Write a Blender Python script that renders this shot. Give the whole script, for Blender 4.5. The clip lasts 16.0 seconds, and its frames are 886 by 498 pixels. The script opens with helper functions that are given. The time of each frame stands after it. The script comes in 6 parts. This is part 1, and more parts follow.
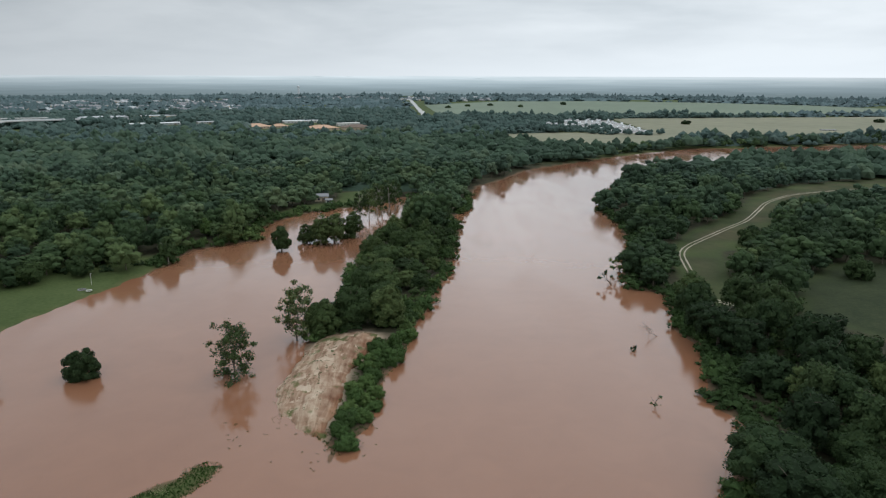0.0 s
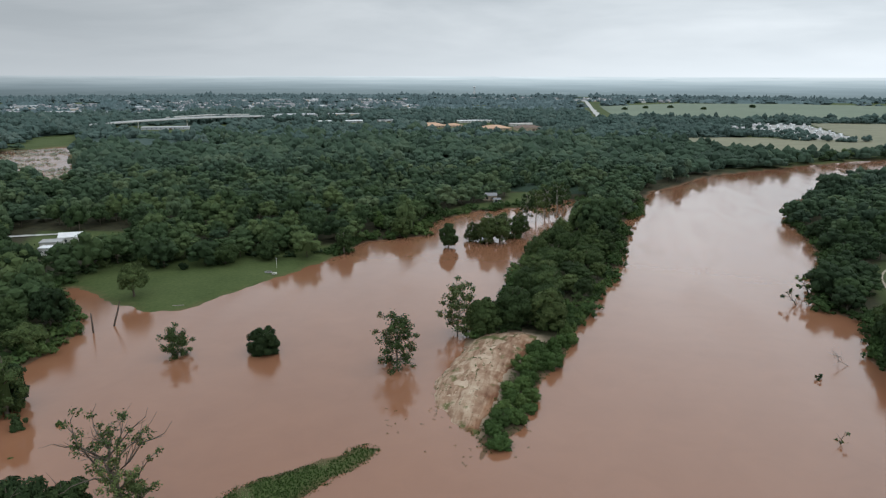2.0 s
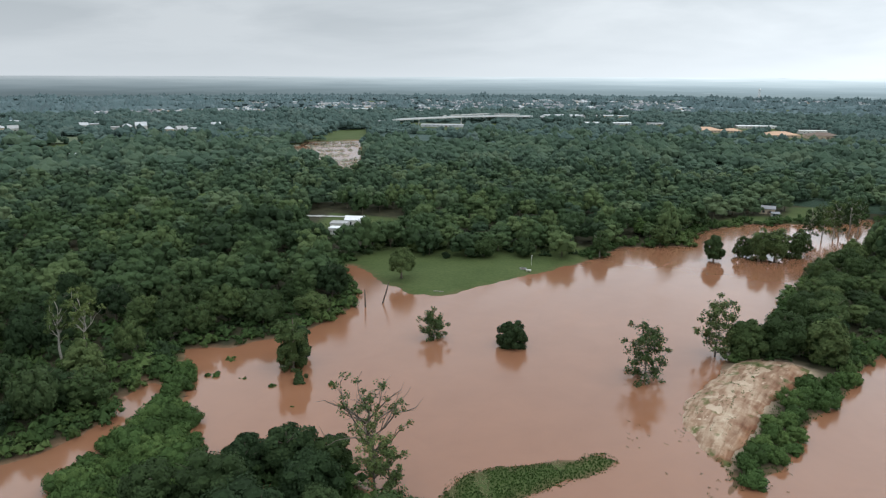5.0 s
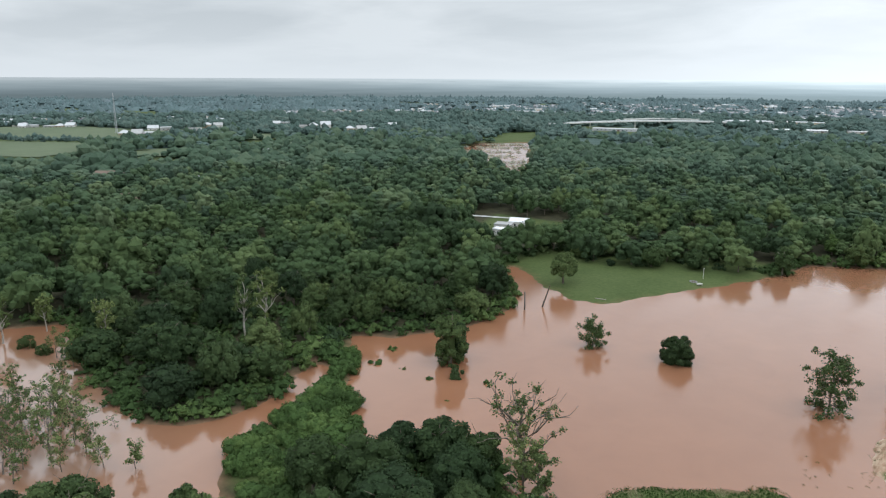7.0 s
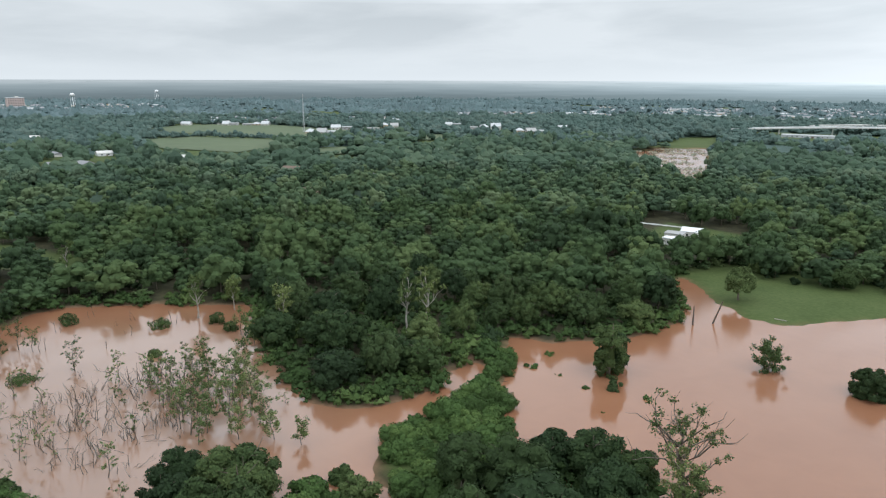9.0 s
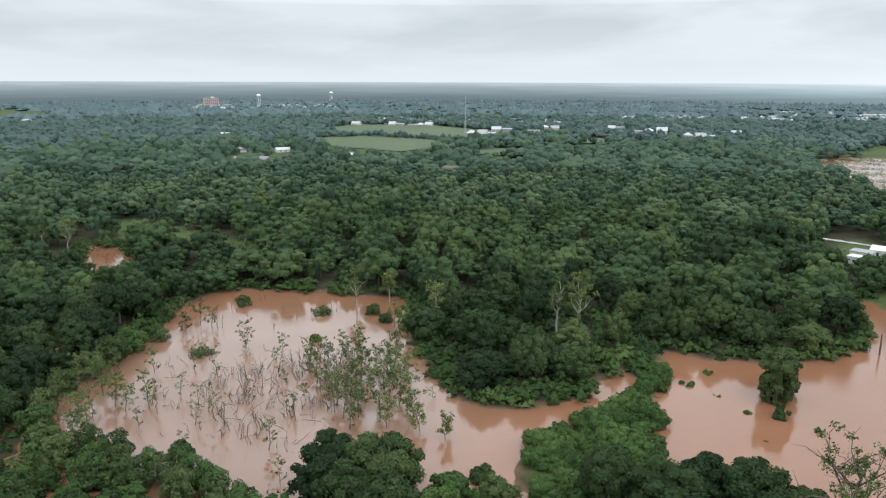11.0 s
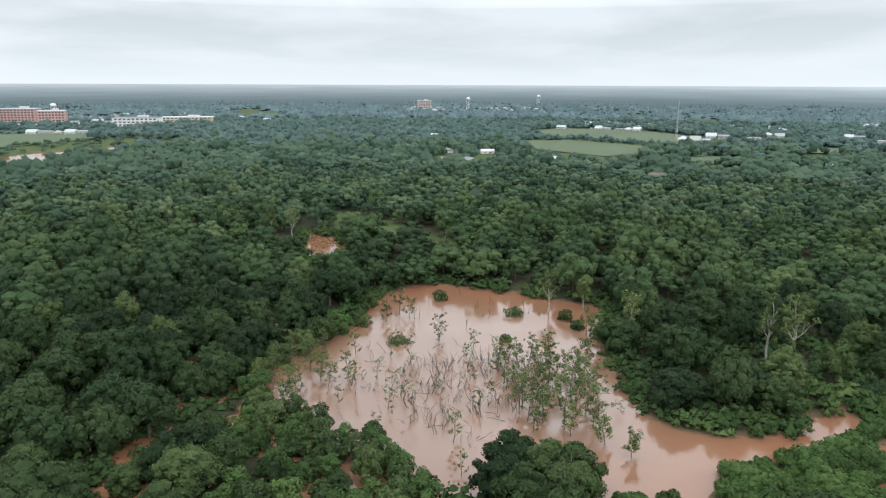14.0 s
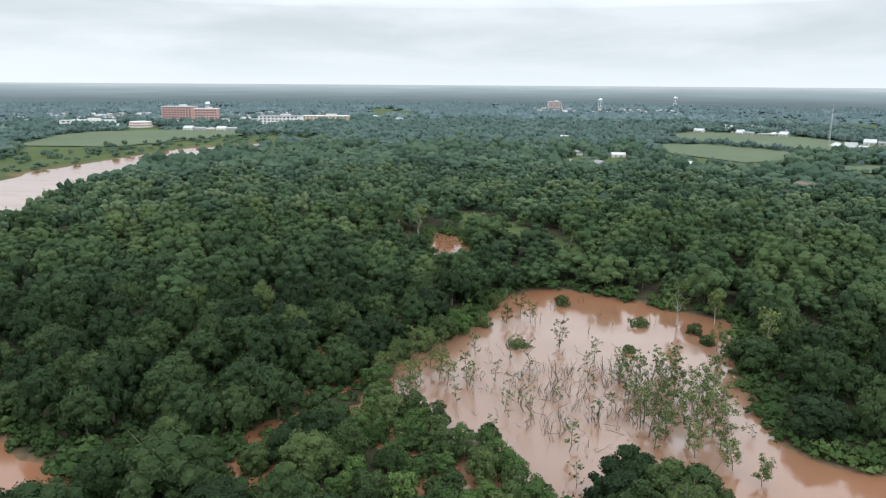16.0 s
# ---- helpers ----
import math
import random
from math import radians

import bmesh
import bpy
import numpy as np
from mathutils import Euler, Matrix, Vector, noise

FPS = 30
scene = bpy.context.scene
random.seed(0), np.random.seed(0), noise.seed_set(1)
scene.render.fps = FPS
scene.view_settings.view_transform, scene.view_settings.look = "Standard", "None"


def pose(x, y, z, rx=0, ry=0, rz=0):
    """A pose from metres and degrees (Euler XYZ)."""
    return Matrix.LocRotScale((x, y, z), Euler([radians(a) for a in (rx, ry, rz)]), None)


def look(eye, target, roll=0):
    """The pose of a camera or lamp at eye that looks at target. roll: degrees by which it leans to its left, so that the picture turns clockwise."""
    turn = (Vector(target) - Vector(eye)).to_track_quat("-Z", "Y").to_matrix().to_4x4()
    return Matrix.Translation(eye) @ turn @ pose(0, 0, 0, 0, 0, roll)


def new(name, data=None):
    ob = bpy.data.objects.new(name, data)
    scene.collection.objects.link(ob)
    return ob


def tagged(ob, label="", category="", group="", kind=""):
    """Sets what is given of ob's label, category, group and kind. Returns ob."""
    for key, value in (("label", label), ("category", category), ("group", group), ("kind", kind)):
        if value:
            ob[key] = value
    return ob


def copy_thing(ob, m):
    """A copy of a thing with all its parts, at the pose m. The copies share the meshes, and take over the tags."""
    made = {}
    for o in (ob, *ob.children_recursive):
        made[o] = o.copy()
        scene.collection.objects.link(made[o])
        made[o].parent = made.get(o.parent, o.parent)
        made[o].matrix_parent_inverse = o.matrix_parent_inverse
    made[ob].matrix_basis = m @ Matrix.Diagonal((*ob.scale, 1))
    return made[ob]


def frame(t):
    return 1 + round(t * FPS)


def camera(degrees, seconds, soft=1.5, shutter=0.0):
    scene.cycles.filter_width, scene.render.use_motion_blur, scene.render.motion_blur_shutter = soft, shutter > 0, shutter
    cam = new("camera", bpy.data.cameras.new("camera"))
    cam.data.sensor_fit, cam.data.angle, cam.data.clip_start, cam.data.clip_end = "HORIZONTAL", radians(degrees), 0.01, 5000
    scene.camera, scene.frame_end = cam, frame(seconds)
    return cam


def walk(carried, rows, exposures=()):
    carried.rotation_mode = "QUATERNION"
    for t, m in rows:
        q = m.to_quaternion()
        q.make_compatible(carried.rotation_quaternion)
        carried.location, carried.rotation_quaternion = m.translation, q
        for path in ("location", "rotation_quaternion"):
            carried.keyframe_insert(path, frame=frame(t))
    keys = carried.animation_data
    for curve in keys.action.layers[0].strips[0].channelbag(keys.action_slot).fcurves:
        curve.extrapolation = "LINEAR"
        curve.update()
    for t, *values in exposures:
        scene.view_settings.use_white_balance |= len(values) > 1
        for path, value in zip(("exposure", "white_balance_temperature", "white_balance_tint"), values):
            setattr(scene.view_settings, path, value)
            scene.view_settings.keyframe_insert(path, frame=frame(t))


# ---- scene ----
cam = camera(64.9, 16.0, soft=1.25)
# seconds, eye (x, y, z), heading to the left of north, pitch, lean: a drone that hovers and turns
PATH = [
    (0, -0.00, -0.00, 80.00, 0.02, -14.06, 0.18),
    (0.5, 0.06, 0.15, 80.00, 2.94, -14.06, 0.15),
    (1, 0.12, 0.28, 80.00, 6.57, -14.06, 0.16),
    (1.5, 0.19, 0.38, 80.00, 10.26, -14.07, 0.13),
    (2, 0.24, 0.44, 80.00, 13.97, -14.05, 0.16),
    (2.5, 0.29, 0.51, 80.02, 17.70, -14.03, 0.13),
    (3, 0.31, 0.49, 80.06, 21.40, -14.02, 0.11),
    (3.5, 0.27, 0.48, 80.09, 24.94, -14.00, 0.14),
    (4, 0.19, 0.50, 80.07, 28.42, -14.01, 0.13),
    (6.5, -0.15, 0.83, 79.57, 45.66, -13.91, 0.29),
    (7, -0.23, 0.93, 79.50, 49.07, -13.84, 0.26),
    (7.5, -0.33, 1.09, 79.41, 52.50, -13.81, 0.26),
    (8, -0.46, 1.28, 79.35, 55.95, -13.77, 0.22),
    (8.5, -0.57, 1.42, 79.30, 59.40, -13.74, 0.19),
    (9, -0.71, 1.56, 79.25, 62.81, -13.70, 0.19),
    (9.5, -0.86, 1.71, 79.19, 66.23, -13.65, 0.20),
    (10, -1.00, 1.83, 79.13, 69.62, -13.62, 0.23),
    (12.5, -1.68, 2.12, 78.63, 84.08, -13.41, 0.19),
    (13, -1.79, 2.20, 78.58, 86.81, -13.37, 0.26),
    (13.5, -1.87, 2.29, 78.59, 89.55, -13.36, 0.25),
    (14, -1.92, 2.34, 78.68, 92.32, -13.34, 0.23),
    (14.5, -1.95, 2.36, 78.80, 95.06, -13.34, 0.31),
    (15, -1.96, 2.34, 78.95, 97.74, -13.33, 0.40),
    (15.5, -1.99, 2.28, 79.11, 100.34, -13.33, 0.41),
    (16, -2.04, 2.20, 79.25, 102.72, -13.35, 0.39),
]


def aim(heading, pitch):
    h, p = radians(heading), radians(pitch)
    return Vector((-math.sin(h) * math.cos(p), math.cos(h) * math.cos(p), math.sin(p)))


walk(cam, [(t, look((x, y, z), Vector((x, y, z)) + 100 * aim(h, p), r)) for t, x, y, z, h, p, r in PATH],
     exposures=[(0, -0.87), (2, -0.82), (4, -0.60), (6.5, -0.28), (9, -0.18), (12.5, -0.05), (16, 0.02)])

# ---- world and light: a closed cloud deck in the forenoon ----
SUN_UP, SUN_ROUND = 52.0, 55.0
world = bpy.data.worlds.new("overcast")
scene.world = world
world.use_nodes = True
wn, wl = world.node_tree.nodes, world.node_tree.links
wn.clear()


def wnode(kind, **values):
    n = wn.new(kind)
    for key, v in values.items():
        n.inputs[key].default_value = v
    return n


def wmath(op, a, b=None, c=None):
    n = wn.new("ShaderNodeMath")
    n.operation = op
    for i, v in enumerate((a, b, c)):
        if v is None:
            continue
        if isinstance(v, (int, float)):
            n.inputs[i].default_value = v
        else:
            wl.new(v, n.inputs[i])
    return n.outputs[0]


sky = wn.new("ShaderNodeTexSky")
sky.sky_type, sky.sun_disc = "NISHITA", False
sky.sun_elevation, sky.sun_rotation = radians(SUN_UP), radians(SUN_ROUND)
sky.dust_density, sky.air_density = 4.0, 1.5
direction = wn.new("ShaderNodeTexCoord")
parts = wn.new("ShaderNodeSeparateXYZ")
wl.new(direction.outputs["Generated"], parts.inputs[0])
up = wmath("MAXIMUM", parts.outputs["Z"], 0.0)
deck = wmath("ADD", up, 0.15)
flat = wn.new("ShaderNodeCombineXYZ")
wl.new(wmath("DIVIDE", parts.outputs["X"], deck), flat.inputs[0])
wl.new(wmath("DIVIDE", parts.outputs["Y"], deck), flat.inputs[1])
big = wnode("ShaderNodeTexNoise", Scale=0.6, Detail=6.0, Roughness=0.54, Distortion=0.25)
wl.new(flat.outputs[0], big.inputs["Vector"])
cloud = wn.new("ShaderNodeValToRGB")
cloud.color_ramp.elements[0].position, cloud.color_ramp.elements[0].color = 0.40, (0.68, 0.76, 0.83, 1)
cloud.color_ramp.elements[1].position, cloud.color_ramp.elements[1].color = 0.62, (0.98, 1.06, 1.13, 1)
wl.new(big.outputs["Fac"], cloud.inputs[0])
band = wn.new("ShaderNodeMix")
band.data_type = "RGBA"
band.inputs["B"].default_value = (1.05, 1.145, 1.225, 1)
wl.new(wmath("POWER", wmath("SUBTRACT", 1.0, up), 14.0), band.inputs["Factor"])
wl.new(cloud.outputs[0], band.inputs["A"])
# an overcast sky is about two to three times as bright overhead as at the horizon
overhead = wmath("MULTIPLY_ADD", wmath("POWER", wmath("MAXIMUM", wmath("MULTIPLY_ADD", up, 1.11, -0.11), 0.0), 0.5), 1.65, 1.0)
deck_light = wnode("ShaderNodeBackground", Strength=1.0)
# and brighter on the side where the sun stands behind it
bright_side = wmath("MULTIPLY_ADD", parts.outputs["X"], 0.40, wmath("MULTIPLY", parts.outputs["Y"], 0.917))
sunward = wmath("MULTIPLY_ADD", parts.outputs["X"], 0.12, wmath("MULTIPLY_ADD", wmath("POWER", wmath("MAXIMUM", bright_side, 0.0), 3.0), 0.55, 1.0))
wl.new(wmath("MULTIPLY", overhead, sunward), deck_light.inputs["Strength"])
wl.new(band.outputs["Result"], deck_light.inputs["Color"])
sky_light = wnode("ShaderNodeBackground", Strength=0.05)
wl.new(sky.outputs[0], sky_light.inputs["Color"])
both = wn.new("ShaderNodeMixShader")
both.inputs[0].default_value = 0.93
wl.new(sky_light.outputs[0], both.inputs[1])
wl.new(deck_light.outputs[0], both.inputs[2])
wout = wn.new("ShaderNodeOutputWorld")
wl.new(both.outputs[0], wout.inputs[0])

sun = new("sun", bpy.data.lights.new("sun", "SUN"))
sun.data.energy, sun.data.angle, sun.data.color = 0.7, radians(25), (1.0, 0.97, 0.92)
sun.matrix_world = pose(0, 0, 300, 90 - SUN_UP, 0, 180 - SUN_ROUND)


# ---- materials ----
def material(name, rough=0.9, spec=0.3):
    m = bpy.data.materials.new(name)
    m.use_nodes = True
    b = m.node_tree.nodes["Principled BSDF"]
    b.inputs["Roughness"].default_value = rough
    b.inputs["Specular IOR Level"].default_value = spec
    return m, m.node_tree.nodes, m.node_tree.links, b


def ramp(nodes, stops):
    r = nodes.new("ShaderNodeValToRGB")
    while len(r.color_ramp.elements) < len(stops):
        r.color_ramp.elements.new(0.5)
    for e, (p, c) in zip(r.color_ramp.elements, stops):
        e.position, e.color = p, (*c, 1)
    return r


def noisy(nodes, links, scale, detail=4.0, rough=0.55, warp=0.0, space="Object"):
    co = nodes.new("ShaderNodeTexCoord")
    n = nodes.new("ShaderNodeTexNoise")
    n.inputs["Scale"].default_value, n.inputs["Detail"].default_value = scale, detail
    n.inputs["Roughness"].default_value, n.inputs["Distortion"].default_value = rough, warp
    links.new(co.outputs[space], n.inputs["Vector"])
    return n.outputs["Fac"]


def blend(nodes, links, a, b, fac, how="MIX"):
    m = nodes.new("ShaderNodeMix")
    m.data_type, m.blend_type = "RGBA", how
    for key, v in (("A", a), ("B", b), ("Factor", fac)):
        if isinstance(v, (int, float)):
            m.inputs[key].default_value = v
        elif isinstance(v, tuple):
            m.inputs[key].default_value = (*v, 1)
        else:
            links.new(v, m.inputs[key])
    return m.outputs["Result"]


def bumped(nodes, links, b, height, strength, distance):
    n = nodes.new("ShaderNodeBump")
    n.inputs["Strength"].default_value, n.inputs["Distance"].default_value = strength, distance
    links.new(height, n.inputs["Height"])
    links.new(n.outputs[0], b.inputs["Normal"])


def two_tone(name, dark, light, fine, coarse, rough=0.9, bump=0.0, spec=0.3):
    """A surface mottled at two sizes (metres across: 1 / fine, 1 / coarse)."""
    m, n, l, b = material(name, rough, spec)
    a = ramp(n, [(0.3, dark), (0.7, light)])
    f = noisy(n, l, fine)
    l.new(blend(n, l, f, noisy(n, l, coarse, 3.0), 0.5), a.inputs[0])
    l.new(a.outputs[0], b.inputs["Base Color"])
    if bump:
        bumped(n, l, b, f, 0.6, bump)
    return m


def foliage(name, dark, light, per_object=True, sheen=0.06, clump=0.0):
    """Leaves: tone by tree and by spray; clump is the size in metres of the leaf masses that roughen smooth billows."""
    m, n, l, b = material(name, 0.75, sheen)
    geo = n.new("ShaderNodeNewGeometry")
    leaf = geo.outputs["Random Per Island"]
    if per_object:
        tone = n.new("ShaderNodeObjectInfo").outputs["Random"]
    else:
        at = n.new("ShaderNodeAttribute")
        at.attribute_name = "tone"
        tone = at.outputs["Fac"]
    f = blend(n, l, tone, leaf, 0.32 if per_object else 0.15)
    if clump:
        spray = noisy(n, l, 1.0 / clump, 3.0, 0.6)
        f = blend(n, l, f, spray, 0.20)
        bumped(n, l, b, spray, 0.55, clump * 0.7)
    mid = tuple((p + q) / 2 * k for p, q, k in zip(dark, light, (0.9, 1.0, 1.0)))
    r = ramp(n, [(0.08, dark), (0.5, mid), (0.8, light), (1.0, tuple(c * k for c, k in zip(light, (1.42, 1.34, 1.45))))])
    l.new(f, r.inputs[0])
    l.new(r.outputs[0], b.inputs["Base Color"])
    thin = n.new("ShaderNodeBsdfTranslucent")
    l.new(r.outputs[0], thin.inputs["Color"])
    mix = n.new("ShaderNodeMixShader")
    mix.inputs[0].default_value = 0.12
    l.new(b.outputs[0], mix.inputs[1])
    l.new(thin.outputs[0], mix.inputs[2])
    l.new(mix.outputs[0], n["Material Output"].inputs["Surface"])
    return m


LEAF = foliage("leaves", (0.023, 0.037, 0.016), (0.074, 0.102, 0.037))
LEAF_DARK = foliage("dark leaves", (0.018, 0.030, 0.015), (0.043, 0.066, 0.026))
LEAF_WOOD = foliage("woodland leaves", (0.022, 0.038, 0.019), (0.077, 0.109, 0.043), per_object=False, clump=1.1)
# haze mixed into the leaf colours of the mid to horizon woods
LEAF_MID = foliage("faintly hazed mid woodland leaves", (0.028, 0.048, 0.029), (0.089, 0.122, 0.061), per_object=False, clump=1.4)
LEAF_FAR = foliage("hazed far woodland leaves", (0.056, 0.084, 0.075), (0.102, 0.139, 0.119), per_object=False, clump=2.6)
LEAF_HAZE = foliage("lightly hazed woodland leaves", (0.037, 0.060, 0.042), (0.090, 0.125, 0.078), per_object=False, clump=1.8)
LEAF_LONE = foliage("open tree leaves", (0.040, 0.058, 0.022), (0.076, 0.102, 0.037))
LEAF_RIM = foliage("heavily hazed horizon leaves", (0.098, 0.132, 0.137), (0.124, 0.162, 0.166), per_object=False, clump=4.0)
LEAF_SHRUB = foliage("willow leaves", (0.040, 0.068, 0.022), (0.085, 0.130, 0.040))
LEAF_SHRUB_WOOD = foliage("shrub leaves", (0.034, 0.058, 0.021), (0.072, 0.110, 0.036), per_object=False)
LEAF_PALE = foliage("sparse pale leaves", (0.060, 0.082, 0.029), (0.122, 0.150, 0.054))
BARK = two_tone("bark", (0.07, 0.055, 0.042), (0.17, 0.14, 0.11), 3.0, 0.6, bump=0.02)
BARK_PALE = two_tone("bare grey wood", (0.20, 0.18, 0.155), (0.36, 0.33, 0.29), 3.0, 0.6, bump=0.02)
BARK_WET = two_tone("wet dead wood", (0.055, 0.042, 0.032), (0.15, 0.115, 0.09), 2.0, 0.5)

# muddy flood water: silt scatters the light, the film on top mirrors the sky
WATER, n, l, b = material("muddy water", 0.06, 0.5)
# sheen added by hand: IOR raised over the pond so it mirrors more sky than the river
where = n.new("ShaderNodeVectorMath")
where.operation = "DISTANCE"
where.inputs[1].default_value = (-185, -4, 0)
l.new(n.new("ShaderNodeTexCoord").outputs["Object"], where.inputs[0])
pond_ior = n.new("ShaderNodeMapRange")
for key, v in (("From Min", 42.0), ("From Max", 85.0), ("To Min", 1.85), ("To Max", 1.49)):
    pond_ior.inputs[key].default_value = v
l.new(where.outputs["Value"], pond_ior.inputs["Value"])
# sheen added by hand: IOR grows with distance from the origin, whitening far reaches
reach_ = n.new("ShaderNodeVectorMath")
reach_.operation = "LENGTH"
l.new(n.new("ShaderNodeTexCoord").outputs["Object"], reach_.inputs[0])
far_ior = n.new("ShaderNodeMapRange")
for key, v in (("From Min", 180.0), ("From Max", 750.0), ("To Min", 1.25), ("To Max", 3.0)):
    far_ior.inputs[key].default_value = v
l.new(reach_.outputs["Value"], far_ior.inputs["Value"])
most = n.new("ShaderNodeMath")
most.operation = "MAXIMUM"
l.new(pond_ior.outputs[0], most.inputs[0])
l.new(far_ior.outputs[0], most.inputs[1])
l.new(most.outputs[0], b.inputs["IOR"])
silt = ramp(n, [(0.25, (0.192, 0.086, 0.047)), (0.75, (0.248, 0.117, 0.066))])
l.new(blend(n, l, noisy(n, l, 0.012, 5.0, 0.55, 1.2), noisy(n, l, 0.09, 4.0, 0.6, 0.8), 0.35), silt.inputs[0])
# silt colour mixed greyer towards the middle of the pond
pond_grey = n.new("ShaderNodeMapRange")
for key, v in (("From Min", 45.0), ("From Max", 80.0), ("To Min", 0.4), ("To Max", 0.0)):
    pond_grey.inputs[key].default_value = v
l.new(where.outputs["Value"], pond_grey.inputs["Value"])
l.new(blend(n, l, silt.outputs[0], (0.175, 0.120, 0.086), pond_grey.outputs[0]), b.inputs["Base Color"])
# slicks and riffles drawn out by the current
flow = n.new("ShaderNodeMapping")
flow.inputs["Rotation"].default_value, flow.inputs["Scale"].default_value = (0, 0, radians(8)), (0.05, 0.012, 1)
l.new(n.new("ShaderNodeTexCoord").outputs["Object"], flow.inputs["Vector"])
slick = n.new("ShaderNodeTexNoise")
slick.inputs["Scale"].default_value, slick.inputs["Detail"].default_value, slick.inputs["Distortion"].default_value = 1.0, 5.0, 1.5
l.new(flow.outputs[0], slick.inputs["Vector"])
gloss = n.new("ShaderNodeMapRange")
for key, v in (("From Min", 0.35), ("From Max", 0.65), ("To Min", 0.06), ("To Max", 0.20)):
    gloss.inputs[key].default_value = v
l.new(slick.outputs["Fac"], gloss.inputs["Value"])
l.new(gloss.outputs[0], b.inputs["Roughness"])
bumped(n, l, b, blend(n, l, noisy(n, l, 0.8, 3.0), noisy(n, l, 0.16, 3.0), 0.5), 0.13, 0.12)

# ground: woodland floor, with turf, sand and mud where the plan lays them
GROUND, n, l, b = material("ground", 0.95, 0.15)


def cover(name):
    at = n.new("ShaderNodeAttribute")
    at.attribute_name = name
    return at.outputs["Fac"]


floor_r = ramp(n, [(0.3, (0.020, 0.022, 0.012)), (0.7, (0.050, 0.046, 0.024))])
l.new(noisy(n, l, 0.25, 6.0), floor_r.inputs[0])
turf_r = ramp(n, [(0.3, (0.036, 0.054, 0.016)), (0.5, (0.056, 0.078, 0.025)), (0.62, (0.068, 0.089, 0.031)), (0.8, (0.088, 0.099, 0.041))])
l.new(blend(n, l, noisy(n, l, 0.05, 5.0), noisy(n, l, 0.8, 5.0), 0.45), turf_r.inputs[0])
sand_r = ramp(n, [(0.3, (0.27, 0.185, 0.125)), (0.55, (0.42, 0.32, 0.235)), (0.8, (0.52, 0.43, 0.33))])
l.new(blend(n, l, noisy(n, l, 0.12, 6.0, 0.6, 1.0), noisy(n, l, 1.2, 6.0), 0.4), sand_r.inputs[0])
mud_r = ramp(n, [(0.3, (0.13, 0.075, 0.045)), (0.7, (0.20, 0.12, 0.075))])
l.new(noisy(n, l, 0.5, 5.0), mud_r.inputs[0])
c = blend(n, l, floor_r.outputs[0], turf_r.outputs[0], cover("turf"))
# weedy grass, also darkened to stand in for vignetting over the east fields
dim_weed_r = ramp(n, [(0.3, (0.014, 0.021, 0.009)), (0.52, (0.026, 0.036, 0.014)), (0.75, (0.048, 0.052, 0.022))])
l.new(blend(n, l, noisy(n, l, 0.09, 6.0, 0.6), noisy(n, l, 0.7, 5.0, 0.65), 0.5), dim_weed_r.inputs[0])
c = blend(n, l, c, dim_weed_r.outputs[0], cover("weeds"))
dry_r = ramp(n, [(0.3, (0.044, 0.042, 0.020)), (0.7, (0.080, 0.068, 0.036))])
l.new(noisy(n, l, 0.15, 5.0), dry_r.inputs[0])
c = blend(n, l, c, dry_r.outputs[0], cover("dry"))
c = blend(n, l, c, mud_r.outputs[0], cover("mud"))
c = blend(n, l, c, sand_r.outputs[0], cover("sand"))
l.new(c, b.inputs["Base Color"])
bumped(n, l, b, noisy(n, l, 0.9, 6.0), 0.5, 0.15)


# ---- the plan ----
# shorelines, as corners of water in metres
RIVER = [(900, 880), (524, 832), (400, 808), (326, 788), (282, 786), (227, 747), (166, 694), (112, 639), (70, 595), (41, 533), (24, 505), (20, 462), (15, 412),
         (7, 400), (9, 344), (5, 305), (1, 273), (-4, 243), (-10, 211), (-11, 195), (-15, 182), (-16, 164), (-18, 143), (-23, 135), (-40, 96), (-55, -60), (40, -60), (54, 120),
         (66, 138), (72, 150), (67, 162), (76, 189), (76, 212), (84, 248), (71, 258), (77, 291), (92, 333), (96, 380), (93, 419), (118, 499), (164, 609), (285, 672), (470, 727), (900, 770)]
LAGOON = [(-23, 135), (-29, 145), (-41, 151), (-43, 168), (-40, 190), (-45, 204), (-38, 234), (-39, 281), (-37, 326), (-26, 371), (-17, 417), (-19, 457), (-32, 461),
          (-37, 440), (-50, 424), (-63, 420), (-81, 404), (-95, 378), (-97, 356), (-92, 335), (-104, 326), (-119, 313), (-118, 292), (-121, 280), (-123, 255), (-131, 234), (-137, 216),
          (-143, 203), (-152, 197), (-172, 202), (-194, 214), (-201, 214), (-188, 198), (-170, 186)]
LAGOON_WEST = [(-120, 285), (-143, 203), (-170, 186), (-160, 172), (-158, 148), (-160, 138), (-165, 127), (-175, 114), (-159, 105), (-142, 90), (-128, 85), (-119, 82), (-112, 76), (-100, 80),
               (-87, 92), (-72, 88), (-60, 96), (-40, 96), (-23, 135), (-43, 168), (-40, 250)]
CHANNEL = [(-167, 98), (-161, 87), (-152, 77), (-150, 68), (-149, 62), (-152, 51), (-160, 45), (-181, 43), (-160, 25), (-104, 14), (-98, 34), (-108, 47), (-126, 49), (-134, 56), (-139, 64),
           (-142, 76), (-149, 86), (-160, 97)]
POND = [(-271, -11), (-262, 14), (-244, 49), (-222, 47), (-200, 42), (-181, 43), (-165, 43), (-140, 48), (-126, 34), (-122, 10), (-118, -8), (-122, -28), (-140, -38), (-152, -49),
        (-172, -55), (-188, -52), (-207, -43), (-224, -35), (-250, -34), (-268, -20)]
